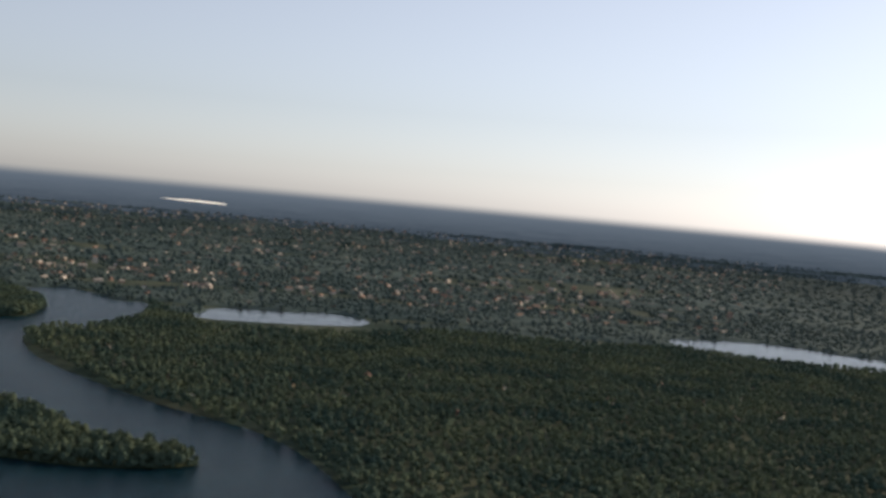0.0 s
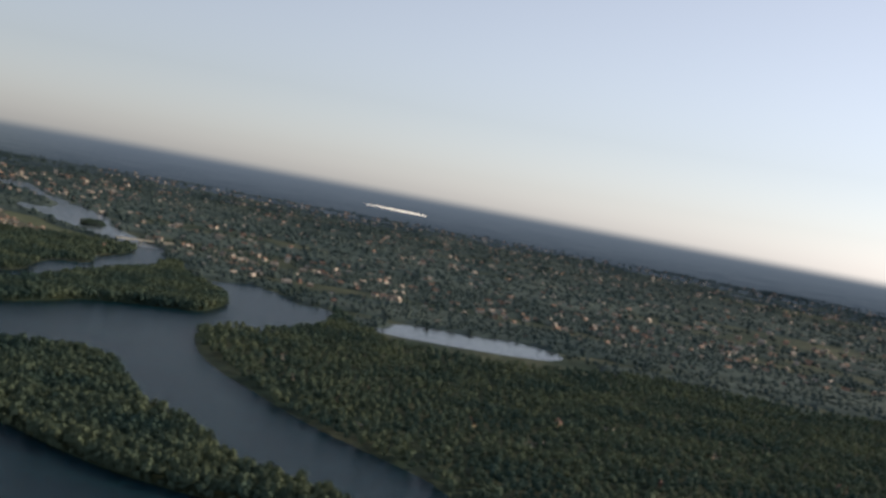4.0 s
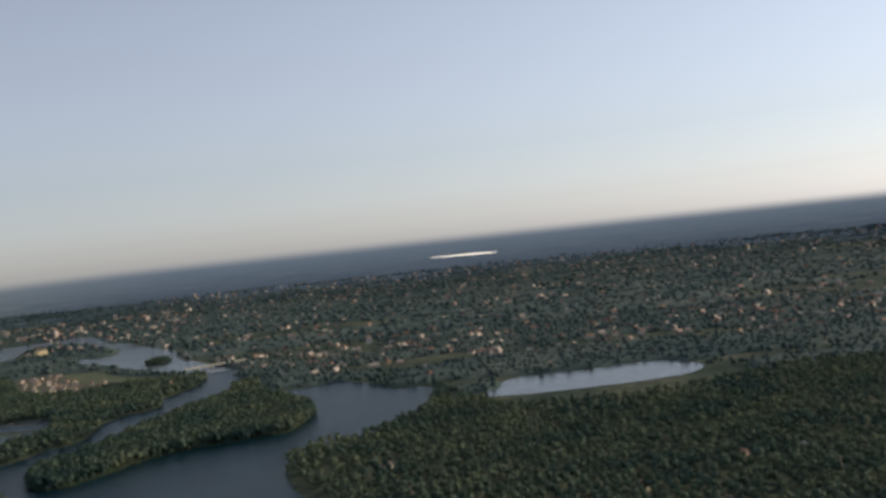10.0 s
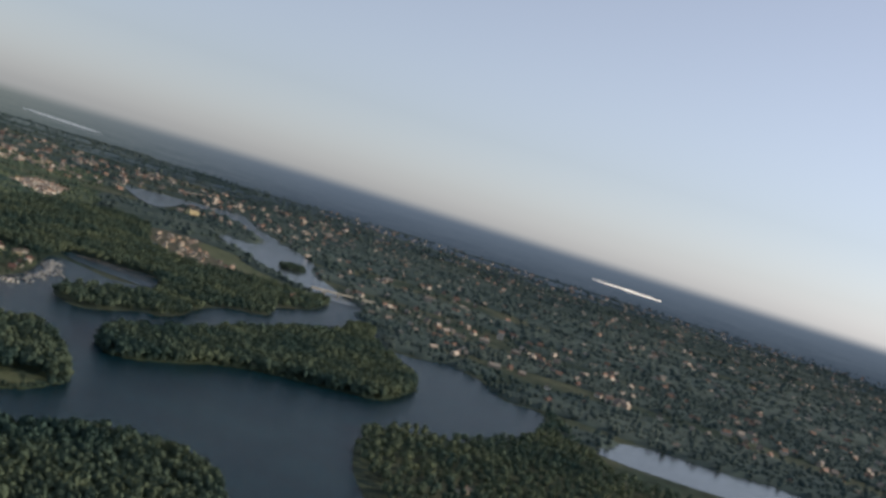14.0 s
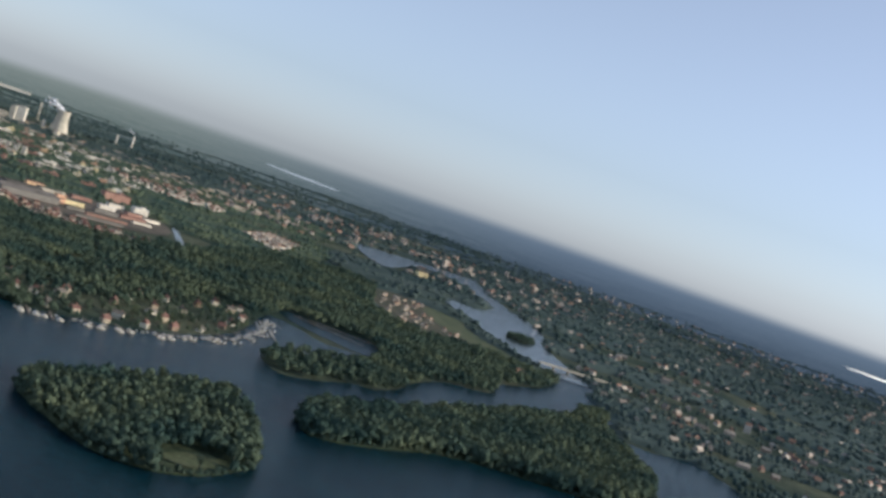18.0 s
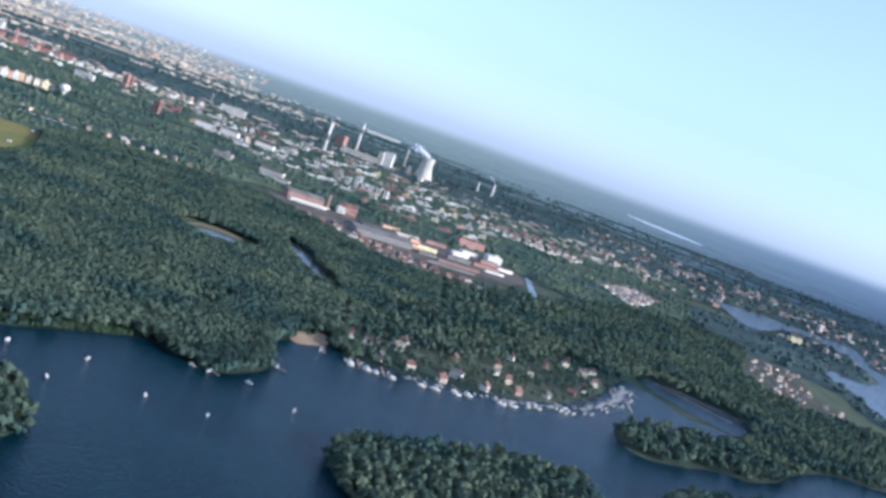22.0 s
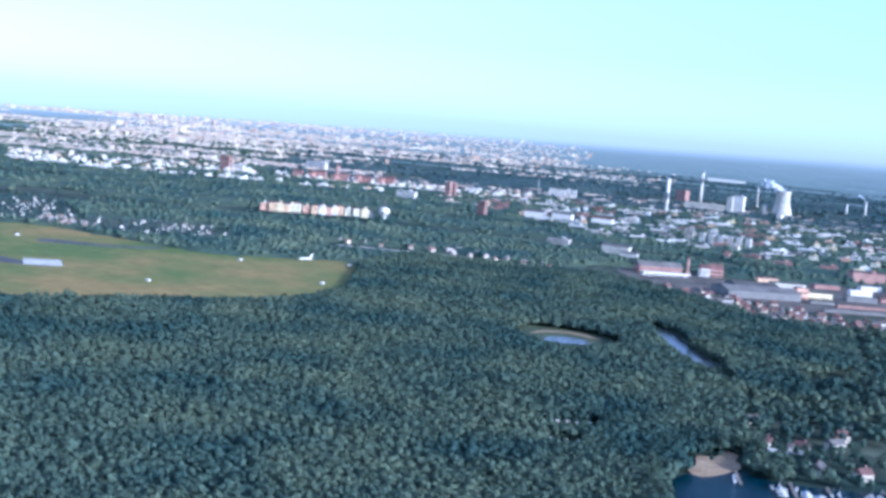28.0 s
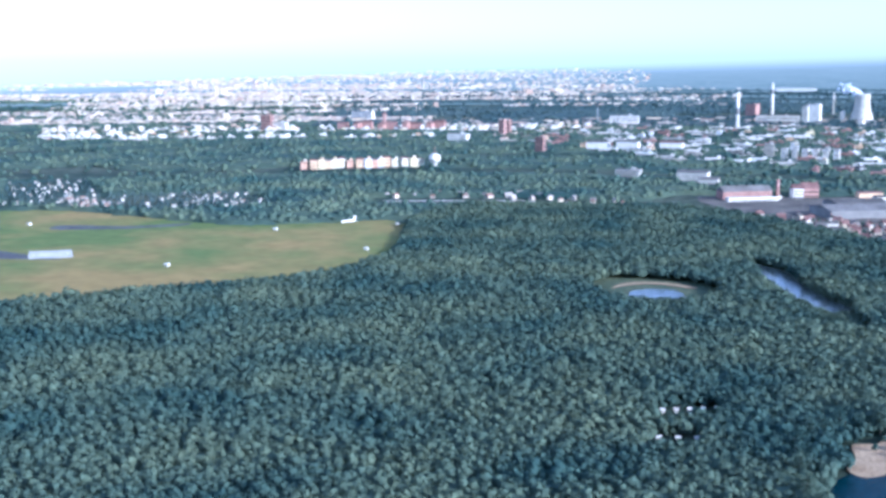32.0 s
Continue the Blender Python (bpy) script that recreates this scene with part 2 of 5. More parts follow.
def distance_material():
    """Haze painted as glowing colour near the horizon: woods and open land far off, paling into the sky."""
    m = bpy.data.materials.new("painted_haze_distance")
    m.use_nodes = True
    n, l = m.node_tree.nodes, m.node_tree.links
    n.remove(n["Principled BSDF"])
    geo, sep, em, uv = n.new("ShaderNodeNewGeometry"), n.new("ShaderNodeSeparateXYZ"), n.new("ShaderNodeEmission"), n.new("ShaderNodeUVMap")
    l.new(geo.outputs["Position"], sep.inputs[0])

    def ramp(source, low, high, smooth=True):
        r = n.new("ShaderNodeMapRange")
        r.interpolation_type = "SMOOTHSTEP" if smooth else "LINEAR"
        r.inputs["From Min"].default_value, r.inputs["From Max"].default_value = low, high
        l.new(source, r.inputs["Value"])
        return r.outputs[0]

    def blend(fac, a, b):
        x = n.new("ShaderNodeMix")
        x.data_type = "RGBA"
        l.new(fac, x.inputs["Factor"])
        for sock, v in ((x.inputs[6], a), (x.inputs[7], b)):
            if isinstance(v, tuple):
                sock.default_value = (*v, 1)
            else:
                l.new(v, sock)
        return x.outputs[2]

    def cloud(size, detail):
        t = n.new("ShaderNodeTexNoise")
        t.inputs["Scale"].default_value, t.inputs["Detail"].default_value, t.inputs["Roughness"].default_value = size, detail, 0.65
        l.new(uv.outputs[0], t.inputs["Vector"])
        return t.outputs["Fac"]

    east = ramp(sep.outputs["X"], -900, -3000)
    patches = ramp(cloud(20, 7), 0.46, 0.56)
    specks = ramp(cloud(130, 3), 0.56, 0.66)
    # land colours with the haze already mixed in
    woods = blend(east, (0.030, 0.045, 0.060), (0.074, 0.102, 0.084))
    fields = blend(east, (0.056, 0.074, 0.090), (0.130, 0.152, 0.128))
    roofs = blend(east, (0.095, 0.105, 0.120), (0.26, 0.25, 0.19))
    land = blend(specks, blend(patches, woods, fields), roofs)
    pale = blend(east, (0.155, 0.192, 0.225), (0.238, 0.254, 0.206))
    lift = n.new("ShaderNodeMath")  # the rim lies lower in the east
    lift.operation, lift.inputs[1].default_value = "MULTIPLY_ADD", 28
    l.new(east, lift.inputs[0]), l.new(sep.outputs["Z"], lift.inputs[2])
    bearing = n.new("ShaderNodeSeparateXYZ")  # over the city the painted haze sets in lower, and the land ends sooner
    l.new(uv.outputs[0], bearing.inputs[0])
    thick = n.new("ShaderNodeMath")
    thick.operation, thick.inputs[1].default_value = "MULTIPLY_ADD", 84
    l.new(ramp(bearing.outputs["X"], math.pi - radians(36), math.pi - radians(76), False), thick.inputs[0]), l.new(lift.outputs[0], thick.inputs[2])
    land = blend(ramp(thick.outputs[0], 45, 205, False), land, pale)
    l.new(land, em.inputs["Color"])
    clear_air, fade = n.new("ShaderNodeBsdfTransparent"), n.new("ShaderNodeMixShader")  # towards the rim the land turns transparent, as if lost in haze
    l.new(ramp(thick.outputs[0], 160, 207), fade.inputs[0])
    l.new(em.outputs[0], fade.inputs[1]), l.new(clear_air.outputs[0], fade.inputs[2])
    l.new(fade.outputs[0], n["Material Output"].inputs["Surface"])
    return m


DISTANCE = distance_material()


def glow(name, colour, strength):
    m = bpy.data.materials.new(name)
    m.use_nodes = True
    p = m.node_tree.nodes["Principled BSDF"]
    p.inputs["Base Color"].default_value = (*colour, 1)
    p.inputs["Emission Color"].default_value, p.inputs["Emission Strength"].default_value = (*colour, 1), strength
    return m


# far lakes: sun shine and pale sky reflection painted as emission
SHINE = glow("sun_glow_distant_water", (1.0, 0.86, 0.64), 1.7)
PALEWATER = glow("pale_glow_distant_water", (0.62, 0.62, 0.56), 0.36)
REED = material("reeds", (0.045, 0.072, 0.032), (0.075, 0.10, 0.045), 25, 0.8, 0.2, island=0.3)
CREAM = palette("row_house_colours", [(0.78, 0.66, 0.36), (0.8, 0.77, 0.7), (0.72, 0.5, 0.28), (0.8, 0.72, 0.5), (0.7, 0.42, 0.26)], source="object")
GRAVEL = material("gravel_track", (0.318, 0.28, 0.202), (0.445, 0.4, 0.302), 10, 0.9, 0.1)
YARDGROUND = material("cinder_yard", (0.095, 0.084, 0.068), (0.17, 0.148, 0.115), 35, 0.9, 0.05, fine=0.3)
CLADDING = material("grey_cladding", (0.17, 0.16, 0.14), (0.26, 0.245, 0.21), 14, 0.7, 0.25, fine=0.15)

# ---------------------------------------------------------------- mesh helpers
def mesh_of(name, verts, faces, mats, smooth=False, index=None):
    me = bpy.data.meshes.new(name)
    me.from_pydata([tuple(v) for v in verts], [], [tuple(f) for f in faces])
    for m in mats if isinstance(mats, (list, tuple)) else (mats,):
        me.materials.append(m)
    if smooth:
        me.polygons.foreach_set("use_smooth", [True] * len(me.polygons))
    if index is not None:
        me.polygons.foreach_set("material_index", index)
    me.update()
    return me


def tri_mesh(name, verts, tris, mats, smooth=True, index=None):
    """A large triangle mesh from arrays."""
    me = bpy.data.meshes.new(name)
    k = len(tris)
    me.vertices.add(len(verts)), me.loops.add(3 * k), me.polygons.add(k)
    me.vertices.foreach_set("co", np.asarray(verts, np.float32).ravel())
    me.loops.foreach_set("vertex_index", np.asarray(tris, np.int32).ravel())
    me.polygons.foreach_set("loop_start", np.arange(k, dtype=np.int32) * 3)
    for m in mats if isinstance(mats, (list, tuple)) else (mats,):
        me.materials.append(m)
    me.polygons.foreach_set("use_smooth", np.full(k, smooth))
    if index is not None:
        me.polygons.foreach_set("material_index", np.asarray(index, np.int32))
    me.update(calc_edges=True)
    return me


def part(name, data, mat, parent, label="", at=None):
    """Links a mesh or bmesh as one object under a thing or a part."""
    if isinstance(data, bmesh.types.BMesh):
        me = bpy.data.meshes.new(name)
        data.to_mesh(me)
        data.free()
        me.materials.append(mat)
        data = me
    ob = new(name, data)
    ob.parent = parent
    if at is not None:
        ob.matrix_basis = at
    return tagged(ob, label)


def thing(name, label, category, m=None, group="", kind=""):
    ob = new(name)
    ob.empty_display_size = 1
    if m is not None:
        ob.matrix_basis = m
    return tagged(ob, label, category, group, kind)


def box_bm(w, d, h, x=0, y=0, z=0, bevel=0.0, bm=None):
    """A box standing on z, its edges bevelled if asked."""
    bm = bm or bmesh.new()
    made = bmesh.ops.create_cube(bm, size=1, matrix=Matrix.Translation((x, y, z + h / 2)) @ Matrix.Diagonal((w, d, h, 1)))
    if bevel:
        bmesh.ops.bevel(bm, geom=list({e for v in made["verts"] for e in v.link_edges}), offset=bevel, segments=1, affect="EDGES")
    return bm


def lathe_bm(profile, segments=16, x=0, y=0, bm=None, cap=True):
    """A turned shape from (radius, height) pairs."""
    bm = bm or bmesh.new()
    rings = [[bm.verts.new((x + r * math.cos(2 * math.pi * i / segments), y + r * math.sin(2 * math.pi * i / segments), z)) for i in range(segments)] for r, z in profile]
    for a, b in zip(rings, rings[1:]):
        for i in range(segments):
            bm.faces.new((a[i], a[(i + 1) % segments], b[(i + 1) % segments], b[i])).smooth = True
    if cap:
        bm.faces.new(rings[-1])
        bm.faces.new(rings[0][::-1])
    return bm


def gable_bm(w, d, h, z, over=0.4, bm=None, hip=0.0):
    """A pitched roof with eaves, ridge along x."""
    bm = bm or bmesh.new()
    a, b = w / 2 + over, d / 2 + over
    v = [bm.verts.new(c) for c in ((-a, -b, z), (a, -b, z), (a, b, z), (-a, b, z), (-a + hip, 0, z + h), (a - hip, 0, z + h))]
    for f in ((0, 1, 5, 4), (2, 3, 4, 5), (1, 2, 5), (3, 0, 4), (3, 2, 1, 0)):
        bm.faces.new([v[i] for i in f])
    return bm


def sheet(name, outline, z, mat, label, category, thick=0.0, fold=False, kind="structure"):
    """A flat piece of land or water from an outline of the plan; its rim reaches down by thick."""
    bm = bmesh.new()
    top = [bm.verts.new((x, y, 0)) for x, y in outline]
    edges = [bm.edges.new((a, b)) for a, b in zip(top, top[1:] + top[:1])]
    bmesh.ops.triangle_fill(bm, use_beauty=True, use_dissolve=False, edges=edges)
    if fold:
        for _ in range(6):
            long = [e for e in bm.edges if e.calc_length() > fold]
            if not long:
                break
            bmesh.ops.subdivide_edges(bm, edges=long, cuts=1)
            bmesh.ops.triangulate(bm, faces=bm.faces)
    bmesh.ops.recalc_face_normals(bm, faces=bm.faces)
    if sum(f.normal.z for f in bm.faces) < 0:
        bmesh.ops.reverse_faces(bm, faces=bm.faces)
    if thick:
        rim = [e for e in bm.edges if e.is_boundary]
        low = bmesh.ops.extrude_edge_only(bm, edges=rim)["geom"]
        for v in low:
            if isinstance(v, bmesh.types.BMVert):
                v.co.z -= thick
    bm.verts.ensure_lookup_table()
    p, _ = warp([(v.co.x, v.co.y) for v in bm.verts])
    for v, q in zip(bm.verts, p):
        v.co = (q[0], q[1], q[2] + z + v.co.z)
    me = bpy.data.meshes.new(name)
    bm.to_mesh(me)
    bm.free()
    me.materials.append(mat)
    return tagged(new(name, me), label, category, kind=kind)


# ---------------------------------------------------------------- ground and water
def build_ground():
    rings = [0, 250, 500, 800, 1100, 1400, 1700, 2000, 2300, 2600, 2850, *range(2950, 4600, 60), 4800, 5100, 5400, 5700, 6050, 6600, 7400, 8500, 10000, 12000, 15000, 20000, 30000, 60000, 400000]
    seg = 240
    xy = [tuple(CENTRE)] + [(CENTRE[0] - r * math.sin(2 * math.pi * i / seg), CENTRE[1] + r * math.cos(2 * math.pi * i / seg)) for r in rings[1:] for i in range(seg)]
    p, _ = warp(xy)
    faces = [(0, 1 + i, 1 + (i + 1) % seg) for i in range(seg)]
    for k in range(len(rings) - 2):
        a, b = 1 + k * seg, 1 + (k + 1) * seg
        faces += [(a + i, b + i, b + (i + 1) % seg, a + (i + 1) % seg) for i in range(seg)]
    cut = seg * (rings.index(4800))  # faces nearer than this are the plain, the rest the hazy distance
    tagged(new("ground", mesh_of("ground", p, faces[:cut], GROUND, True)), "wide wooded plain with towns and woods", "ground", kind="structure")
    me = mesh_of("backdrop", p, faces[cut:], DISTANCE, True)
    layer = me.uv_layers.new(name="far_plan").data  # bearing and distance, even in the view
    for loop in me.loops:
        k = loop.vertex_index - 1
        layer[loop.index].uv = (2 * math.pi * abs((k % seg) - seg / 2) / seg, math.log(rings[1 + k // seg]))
    tagged(new("backdrop", me), "distance with painted blue haze reaching the horizon", "backdrop", kind="structure")


build_ground()

LAKE = [(-800, 420), (-765, 560), (-735, 680), (-722, 770), (-702, 840), (-700, 940), (-662, 952), (-645, 975), (-665, 1030), (-715, 1075), (-730, 1130), (-700, 1142),
        (-670, 1175), (-640, 1240), (-628, 1310), (-630, 1380), (-655, 1470), (-690, 1560), (-700, 1600), (-650, 1585), (-600, 1560), (-560, 1590), (-545, 1520), (-580, 1430), (-570, 1350),
        (-525, 1310), (-505, 1340), (-490, 1400), (-465, 1440), (-478, 1560), (-470, 1640), (-430, 1690), (-450, 1800), (-425, 1910), (-435, 2060), (-450, 2110), (-400, 2150), (-375, 2010),
        (-325, 1940), (-275, 1760), (-232, 1740), (-190, 1790), (-120, 1710), (-90, 1625), (-42, 1620), (-35, 1510), (-55, 1380), (-95, 1285), (-165, 1215), (-172, 1130), (-150, 1030),
        (-120, 950), (-80, 880), (-20, 780), (30, 715), (80, 650), (110, 560), (130, 400), (100, 200), (-300, 150), (-650, 250)]
RIVER = [(-400, 2140), (-445, 2105), (-490, 2150), (-560, 2230), (-640, 2330), (-720, 2460), (-810, 2580), (-885, 2720), (-872, 2765), (-815, 2745), (-825, 2890), (-900, 3050), (-1050, 3320), (-1170, 3380),
         (-1195, 3300), (-1125, 2970), (-1185, 2985), (-1345, 3230), (-1400, 3340), (-1350, 3460), (-1250, 3560), (-1130, 3650), (-920, 3215), (-800, 3010), (-660, 2760), (-590, 2520), (-465, 2255), (-420, 2185)]
LAGOON = [(28, 1480), (60, 1588), (120, 1632), (185, 1625), (250, 1655), (305, 1615), (318, 1530), (272, 1472), (190, 1452), (120, 1448), (60, 1452)]
WEST_WATER = [(835, 1470), (860, 1590), (1030, 1625), (1120, 1600), (1170, 1520), (1300, 1430), (1280, 1290), (1050, 1310), (960, 1350), (890, 1390)]
INLET = [(-720, 1660), (-705, 1688), (-660, 1700), (-612, 1708), (-572, 1658), (-562, 1594), (-626, 1600), (-690, 1626)]
POND = [(-1058, 1272), (-1068, 1292), (-1049, 1310), (-1027, 1298), (-1026, 1280), (-1042, 1271)]
CANAL_POND = [(-1102, 1446), (-1060, 1436), (-990, 1390), (-935, 1366), (-936, 1343), (-1000, 1371), (-1065, 1414)]
CANAL = [(-1262, 2185), (-1250, 2182), (-1034, 1905), (-1046, 1900)]
BRIGHT_LAKE = [(-150, 10250), (120, 9950), (390, 9700), (440, 9850), (330, 10150), (100, 10350)]
FAR_LAKES = [[(-4700, 8800), (-4300, 8300), (-3800, 8000), (-3750, 8250), (-4200, 8600)], [(-9300, 15800), (-8500, 14400), (-7900, 13900), (-7600, 14800), (-8600, 16000)]]

ISLAND_A = [(-528, 950), (-540, 1000), (-528, 1060), (-512, 1115), (-488, 1145), (-455, 1125), (-415, 1075), (-388, 1030), (-375, 985), (-385, 930), (-425, 905), (-475, 920)]
ISLAND_B = [(-435, 1180), (-450, 1240), (-430, 1300), (-415, 1360), (-395, 1480), (-370, 1600), (-335, 1730), (-345, 1830), (-315, 1850), (-300, 1760), (-250, 1640), (-195, 1540), (-185, 1420), (-205, 1345), (-265, 1315), (-335, 1265), (-375, 1175), (-405, 1145)]
ISLAND_C = [(-345, 830), (-320, 865), (-290, 905), (-240, 905), (-200, 860), (-150, 735), (-105, 690), (-60, 605), (0, 570), (20, 530), (-60, 520), (-150, 560), (-260, 660), (-330, 760)]
ISLAND_D = [(-620, 715), (-635, 760), (-615, 795), (-575, 790), (-548, 755), (-555, 715), (-590, 695)]
ISLET = [(-640, 2430), (-625, 2475), (-597, 2470), (-594, 2425), (-615, 2405)]
FIELD = [(-2600, 300), (-2100, 760), (-1850, 960), (-1780, 1050), (-1640, 1125), (-1560, 1170), (-1530, 1235), (-1490, 1330), (-1370, 1262), (-1292, 1204), (-1248, 1138), (-1236, 1062), (-1258, 945), (-1275, 838), (-1400, 580), (-1650, 200)]
MARSHLAND = [(-900, 2380), (-860, 2420), (-780, 2400), (-690, 2300), (-560, 2150), (-560, 2050), (-640, 1990), (-740, 2050), (-830, 2200)]

WATERS = [("lake", LAKE, "broad lake with light ripples between wooded shores", WATER, 0), ("river", RIVER, "slow river winding south past wooded banks", CALM, 60), ("lagoon", LAGOON, "long narrow lagoon behind trees", CALM, 0),
          ("far_river_arm", WEST_WATER, "river arm glinting beyond the houses", CALM, 0), ("inlet", INLET, "narrow boat inlet behind a breakwater", WATER, 0), ("forest_pond", POND, "small pond in a forest clearing", SKYPALE, 0),
          ("long_pond", CANAL_POND, "long narrow pond in the forest", SKYPALE, 0), ("canal", CANAL, "straight ship canal seen end on", SKYPALE, 0), ("distant_lake", BRIGHT_LAKE, "distant lake shining in the low sun", SHINE, 250)]
for nm, outline, text, mat, fold in WATERS:
    sheet(nm, smooth_outline(outline) if nm not in ("canal",) else outline, 0.5 if not fold else 1.5, mat, text, "water", fold=fold)
for i, outline in enumerate(FAR_LAKES):
    sheet("hazy_lake", smooth_outline(outline), 2.0, PALEWATER, "pale lake far off near the horizon", "water", fold=250)
ISLANDS = [smooth_outline(o) for o in (ISLAND_A, ISLAND_B, ISLAND_C, ISLAND_D, ISLET)]
for o, nm, text in zip(ISLANDS, ("wooded_island", "long_island", "near_island", "round_island", "river_islet"),
                       ("wooded island with reedy shore in the lake", "long wooded island between lake and river", "large wooded island with a small meadow", "small round wooded island in the lake", "tiny wooded islet in the river")):
    sheet(nm, o, 1.3, BANK, text, "island", thick=1.5)
sheet("airfield", smooth_outline(FIELD), 0.8, GRASS, "flat airfield of mown and sun-bleached grass", "field", thick=0.8)
sheet("allotment_land", smooth_outline(MARSHLAND), 0.6, MARSH, "brownish open land with paths and sheds", "field")
sheet("river_meadow", smooth_outline([(-785, 2350), (-770, 2420), (-700, 2340), (-610, 2215), (-500, 2120), (-470, 2060), (-540, 2060), (-620, 2120), (-700, 2200)]), 0.7, MEADOW, "strip of rough green meadow by the river", "meadow")
sheet("beach", smooth_outline([(-721, 1107), (-733, 1110), (-738, 1122), (-749, 1134), (-743, 1144), (-750, 1158), (-741, 1161), (-734, 1150), (-727, 1147), (-722, 1137)]), 0.7, SAND, "pale sandy bathing beach on the lake", "beach", thick=0.6)
sheet("island_meadow", smooth_outline([(-412, 950), (-405, 985), (-388, 985), (-384, 955), (-398, 942)]), 1.7, MEADOW, "small sunlit meadow on the island", "meadow", thick=0.3)
sheet("pond_meadow", smooth_outline([(-1076, 1240), (-1118, 1300), (-1085, 1345), (-1025, 1345), (-990, 1290), (-1010, 1242)]), 0.3, MEADOW, "rough grass round the forest pond", "meadow")
sheet("pond_meadow", [(x + dx, y + dy) for x, y, dx, dy in ((-1112, 1452, 0, 0), (-1055, 1444, 0, 0), (-985, 1398, 0, 0), (-925, 1372, 0, 0), (-880, 1310, 0, 0), (-900, 1295, 0, 0), (-965, 1325, 0, 0), (-1030, 1368, 0, 0), (-1075, 1405, 0, 0))], 0.25, MEADOW, "rough grass along the long pond", "meadow")
sheet("pond_shore", smooth_outline([(-1080, 1274), (-1092, 1298), (-1081, 1323), (-1050, 1331), (-1048, 1325), (-1076, 1316), (-1085, 1296)]), 0.7, SAND, "sandy rim of the forest pond", "beach")

# ---------------------------------------------------------------- forests
PHI = (1 + 5 ** 0.5) / 2
ICO = np.array([(-1, PHI, 0), (1, PHI, 0), (-1, -PHI, 0), (1, -PHI, 0), (0, -1, PHI), (0, 1, PHI), (0, -1, -PHI), (0, 1, -PHI), (PHI, 0, -1), (PHI, 0, 1), (-PHI, 0, -1), (-PHI, 0, 1)]) / math.hypot(1, PHI)
ICO_F = np.array([(0, 11, 5), (0, 5, 1), (0, 1, 7), (0, 7, 10), (0, 10, 11), (1, 5, 9), (5, 11, 4), (11, 10, 2), (10, 7, 6), (7, 1, 8), (3, 9, 4), (3, 4, 2), (3, 2, 6), (3, 6, 8), (3, 8, 9), (4, 9, 5), (2, 4, 11), (6, 2, 10), (8, 6, 7), (9, 8, 1)])
ICO_F = ICO_F[ICO[ICO_F][:, :, 2].max(1) > -0.4]  # crowns are open below
rng = np.random.default_rng(7)


def crown(leaves, lobes=3, spread=0.5, size=0.6, leaf=0.5):
    """A crown about one unit wide: sprays of leaves over a few uneven lobes, base at 0."""
    v = []
    for k in range(leaves):
        if k % (leaves // lobes) == 0 and k // (leaves // lobes) < lobes:
            a, top = rng.uniform(0, 6.28), k == 0
            r = 0 if top else spread * rng.uniform(0.6, 1.0)
            c = np.array((r * math.cos(a), r * math.sin(a), 0.95 + (0.3 if top else rng.uniform(-0.3, 0.15))))
            s = size * rng.uniform(0.8, 1.15) * np.array((1, 1, rng.uniform(0.85, 1.2)))
        d = rng.normal(0, 1, 3)
        d[2] = abs(d[2]) - 0.25
        d /= np.linalg.norm(d)
        n = d + rng.normal(0, 0.2, 3)
        n /= np.linalg.norm(n)
        u = np.cross(n, (0.3, 0.5, 0.81))
        u /= np.linalg.norm(u)
        w, p, turn = np.cross(n, u), c + d * s * rng.uniform(0.88, 1.05), rng.uniform(0, 6.28)
        v += [p + leaf * rng.uniform(0.65, 1.15) * (u * math.cos(turn + q) + w * math.sin(turn + q)) for q in (0, 2.1, 4.2)]
    return np.array(v), np.arange(3 * leaves).reshape(-1, 3)


def clump_crown(clumps, spread=0.5, size=0.55):
    """A plainer crown of lumps for trees far off."""
    v, f = [], []
    for k in range(clumps):
        a = rng.uniform(0, 6.28)
        r = 0 if k == 0 else spread * rng.uniform(0.6, 1.0)
        c = np.array((r * math.cos(a), r * math.sin(a), 0.95 + (0.35 if k == 0 else rng.uniform(-0.3, 0.2))))
        s = size * rng.uniform(0.75, 1.15) * (1.15 if k == 0 else 0.9)
        w = ICO * (s * rng.uniform(0.68, 1.3, (12, 1))) * (1, 1, rng.uniform(0.85, 1.25)) + c
        f.append(ICO_F + len(v) * 12)
        v.append(w)
    return np.concatenate(v), np.concatenate(f)


def leafy_crown(clumps, leaves, spread=0.5, size=0.6, leaf=0.36):
    """Soft lumps of foliage with sprays of leaves standing out of them."""
    v, f = [], []
    for k in range(clumps):
        turn, r = rng.uniform(0, 6.28), spread * (0.3 if k == 0 else rng.uniform(0.7, 1.0))
        c = np.array((r * math.cos(turn), r * math.sin(turn), 0.95 + (0.1 if k == 0 else rng.uniform(-0.2, 0.1))))
        v.append(ICO * (size * rng.uniform(0.8, 1.1) * rng.uniform(0.7, 1.2, (12, 1))) * (1, 1, rng.uniform(0.8, 1.0)) + c)
        f.append(ICO_F + 12 * k)
    a, fa = np.concatenate(v), np.concatenate(f)
    b, fb = crown(leaves, min(3, leaves), spread, size * 1.05, leaf)
    b[:, 2] = 0.95 + (b[:, 2] - 0.95) * 0.85
    return np.concatenate([a, b]), np.concatenate([fa, fb + len(a)])


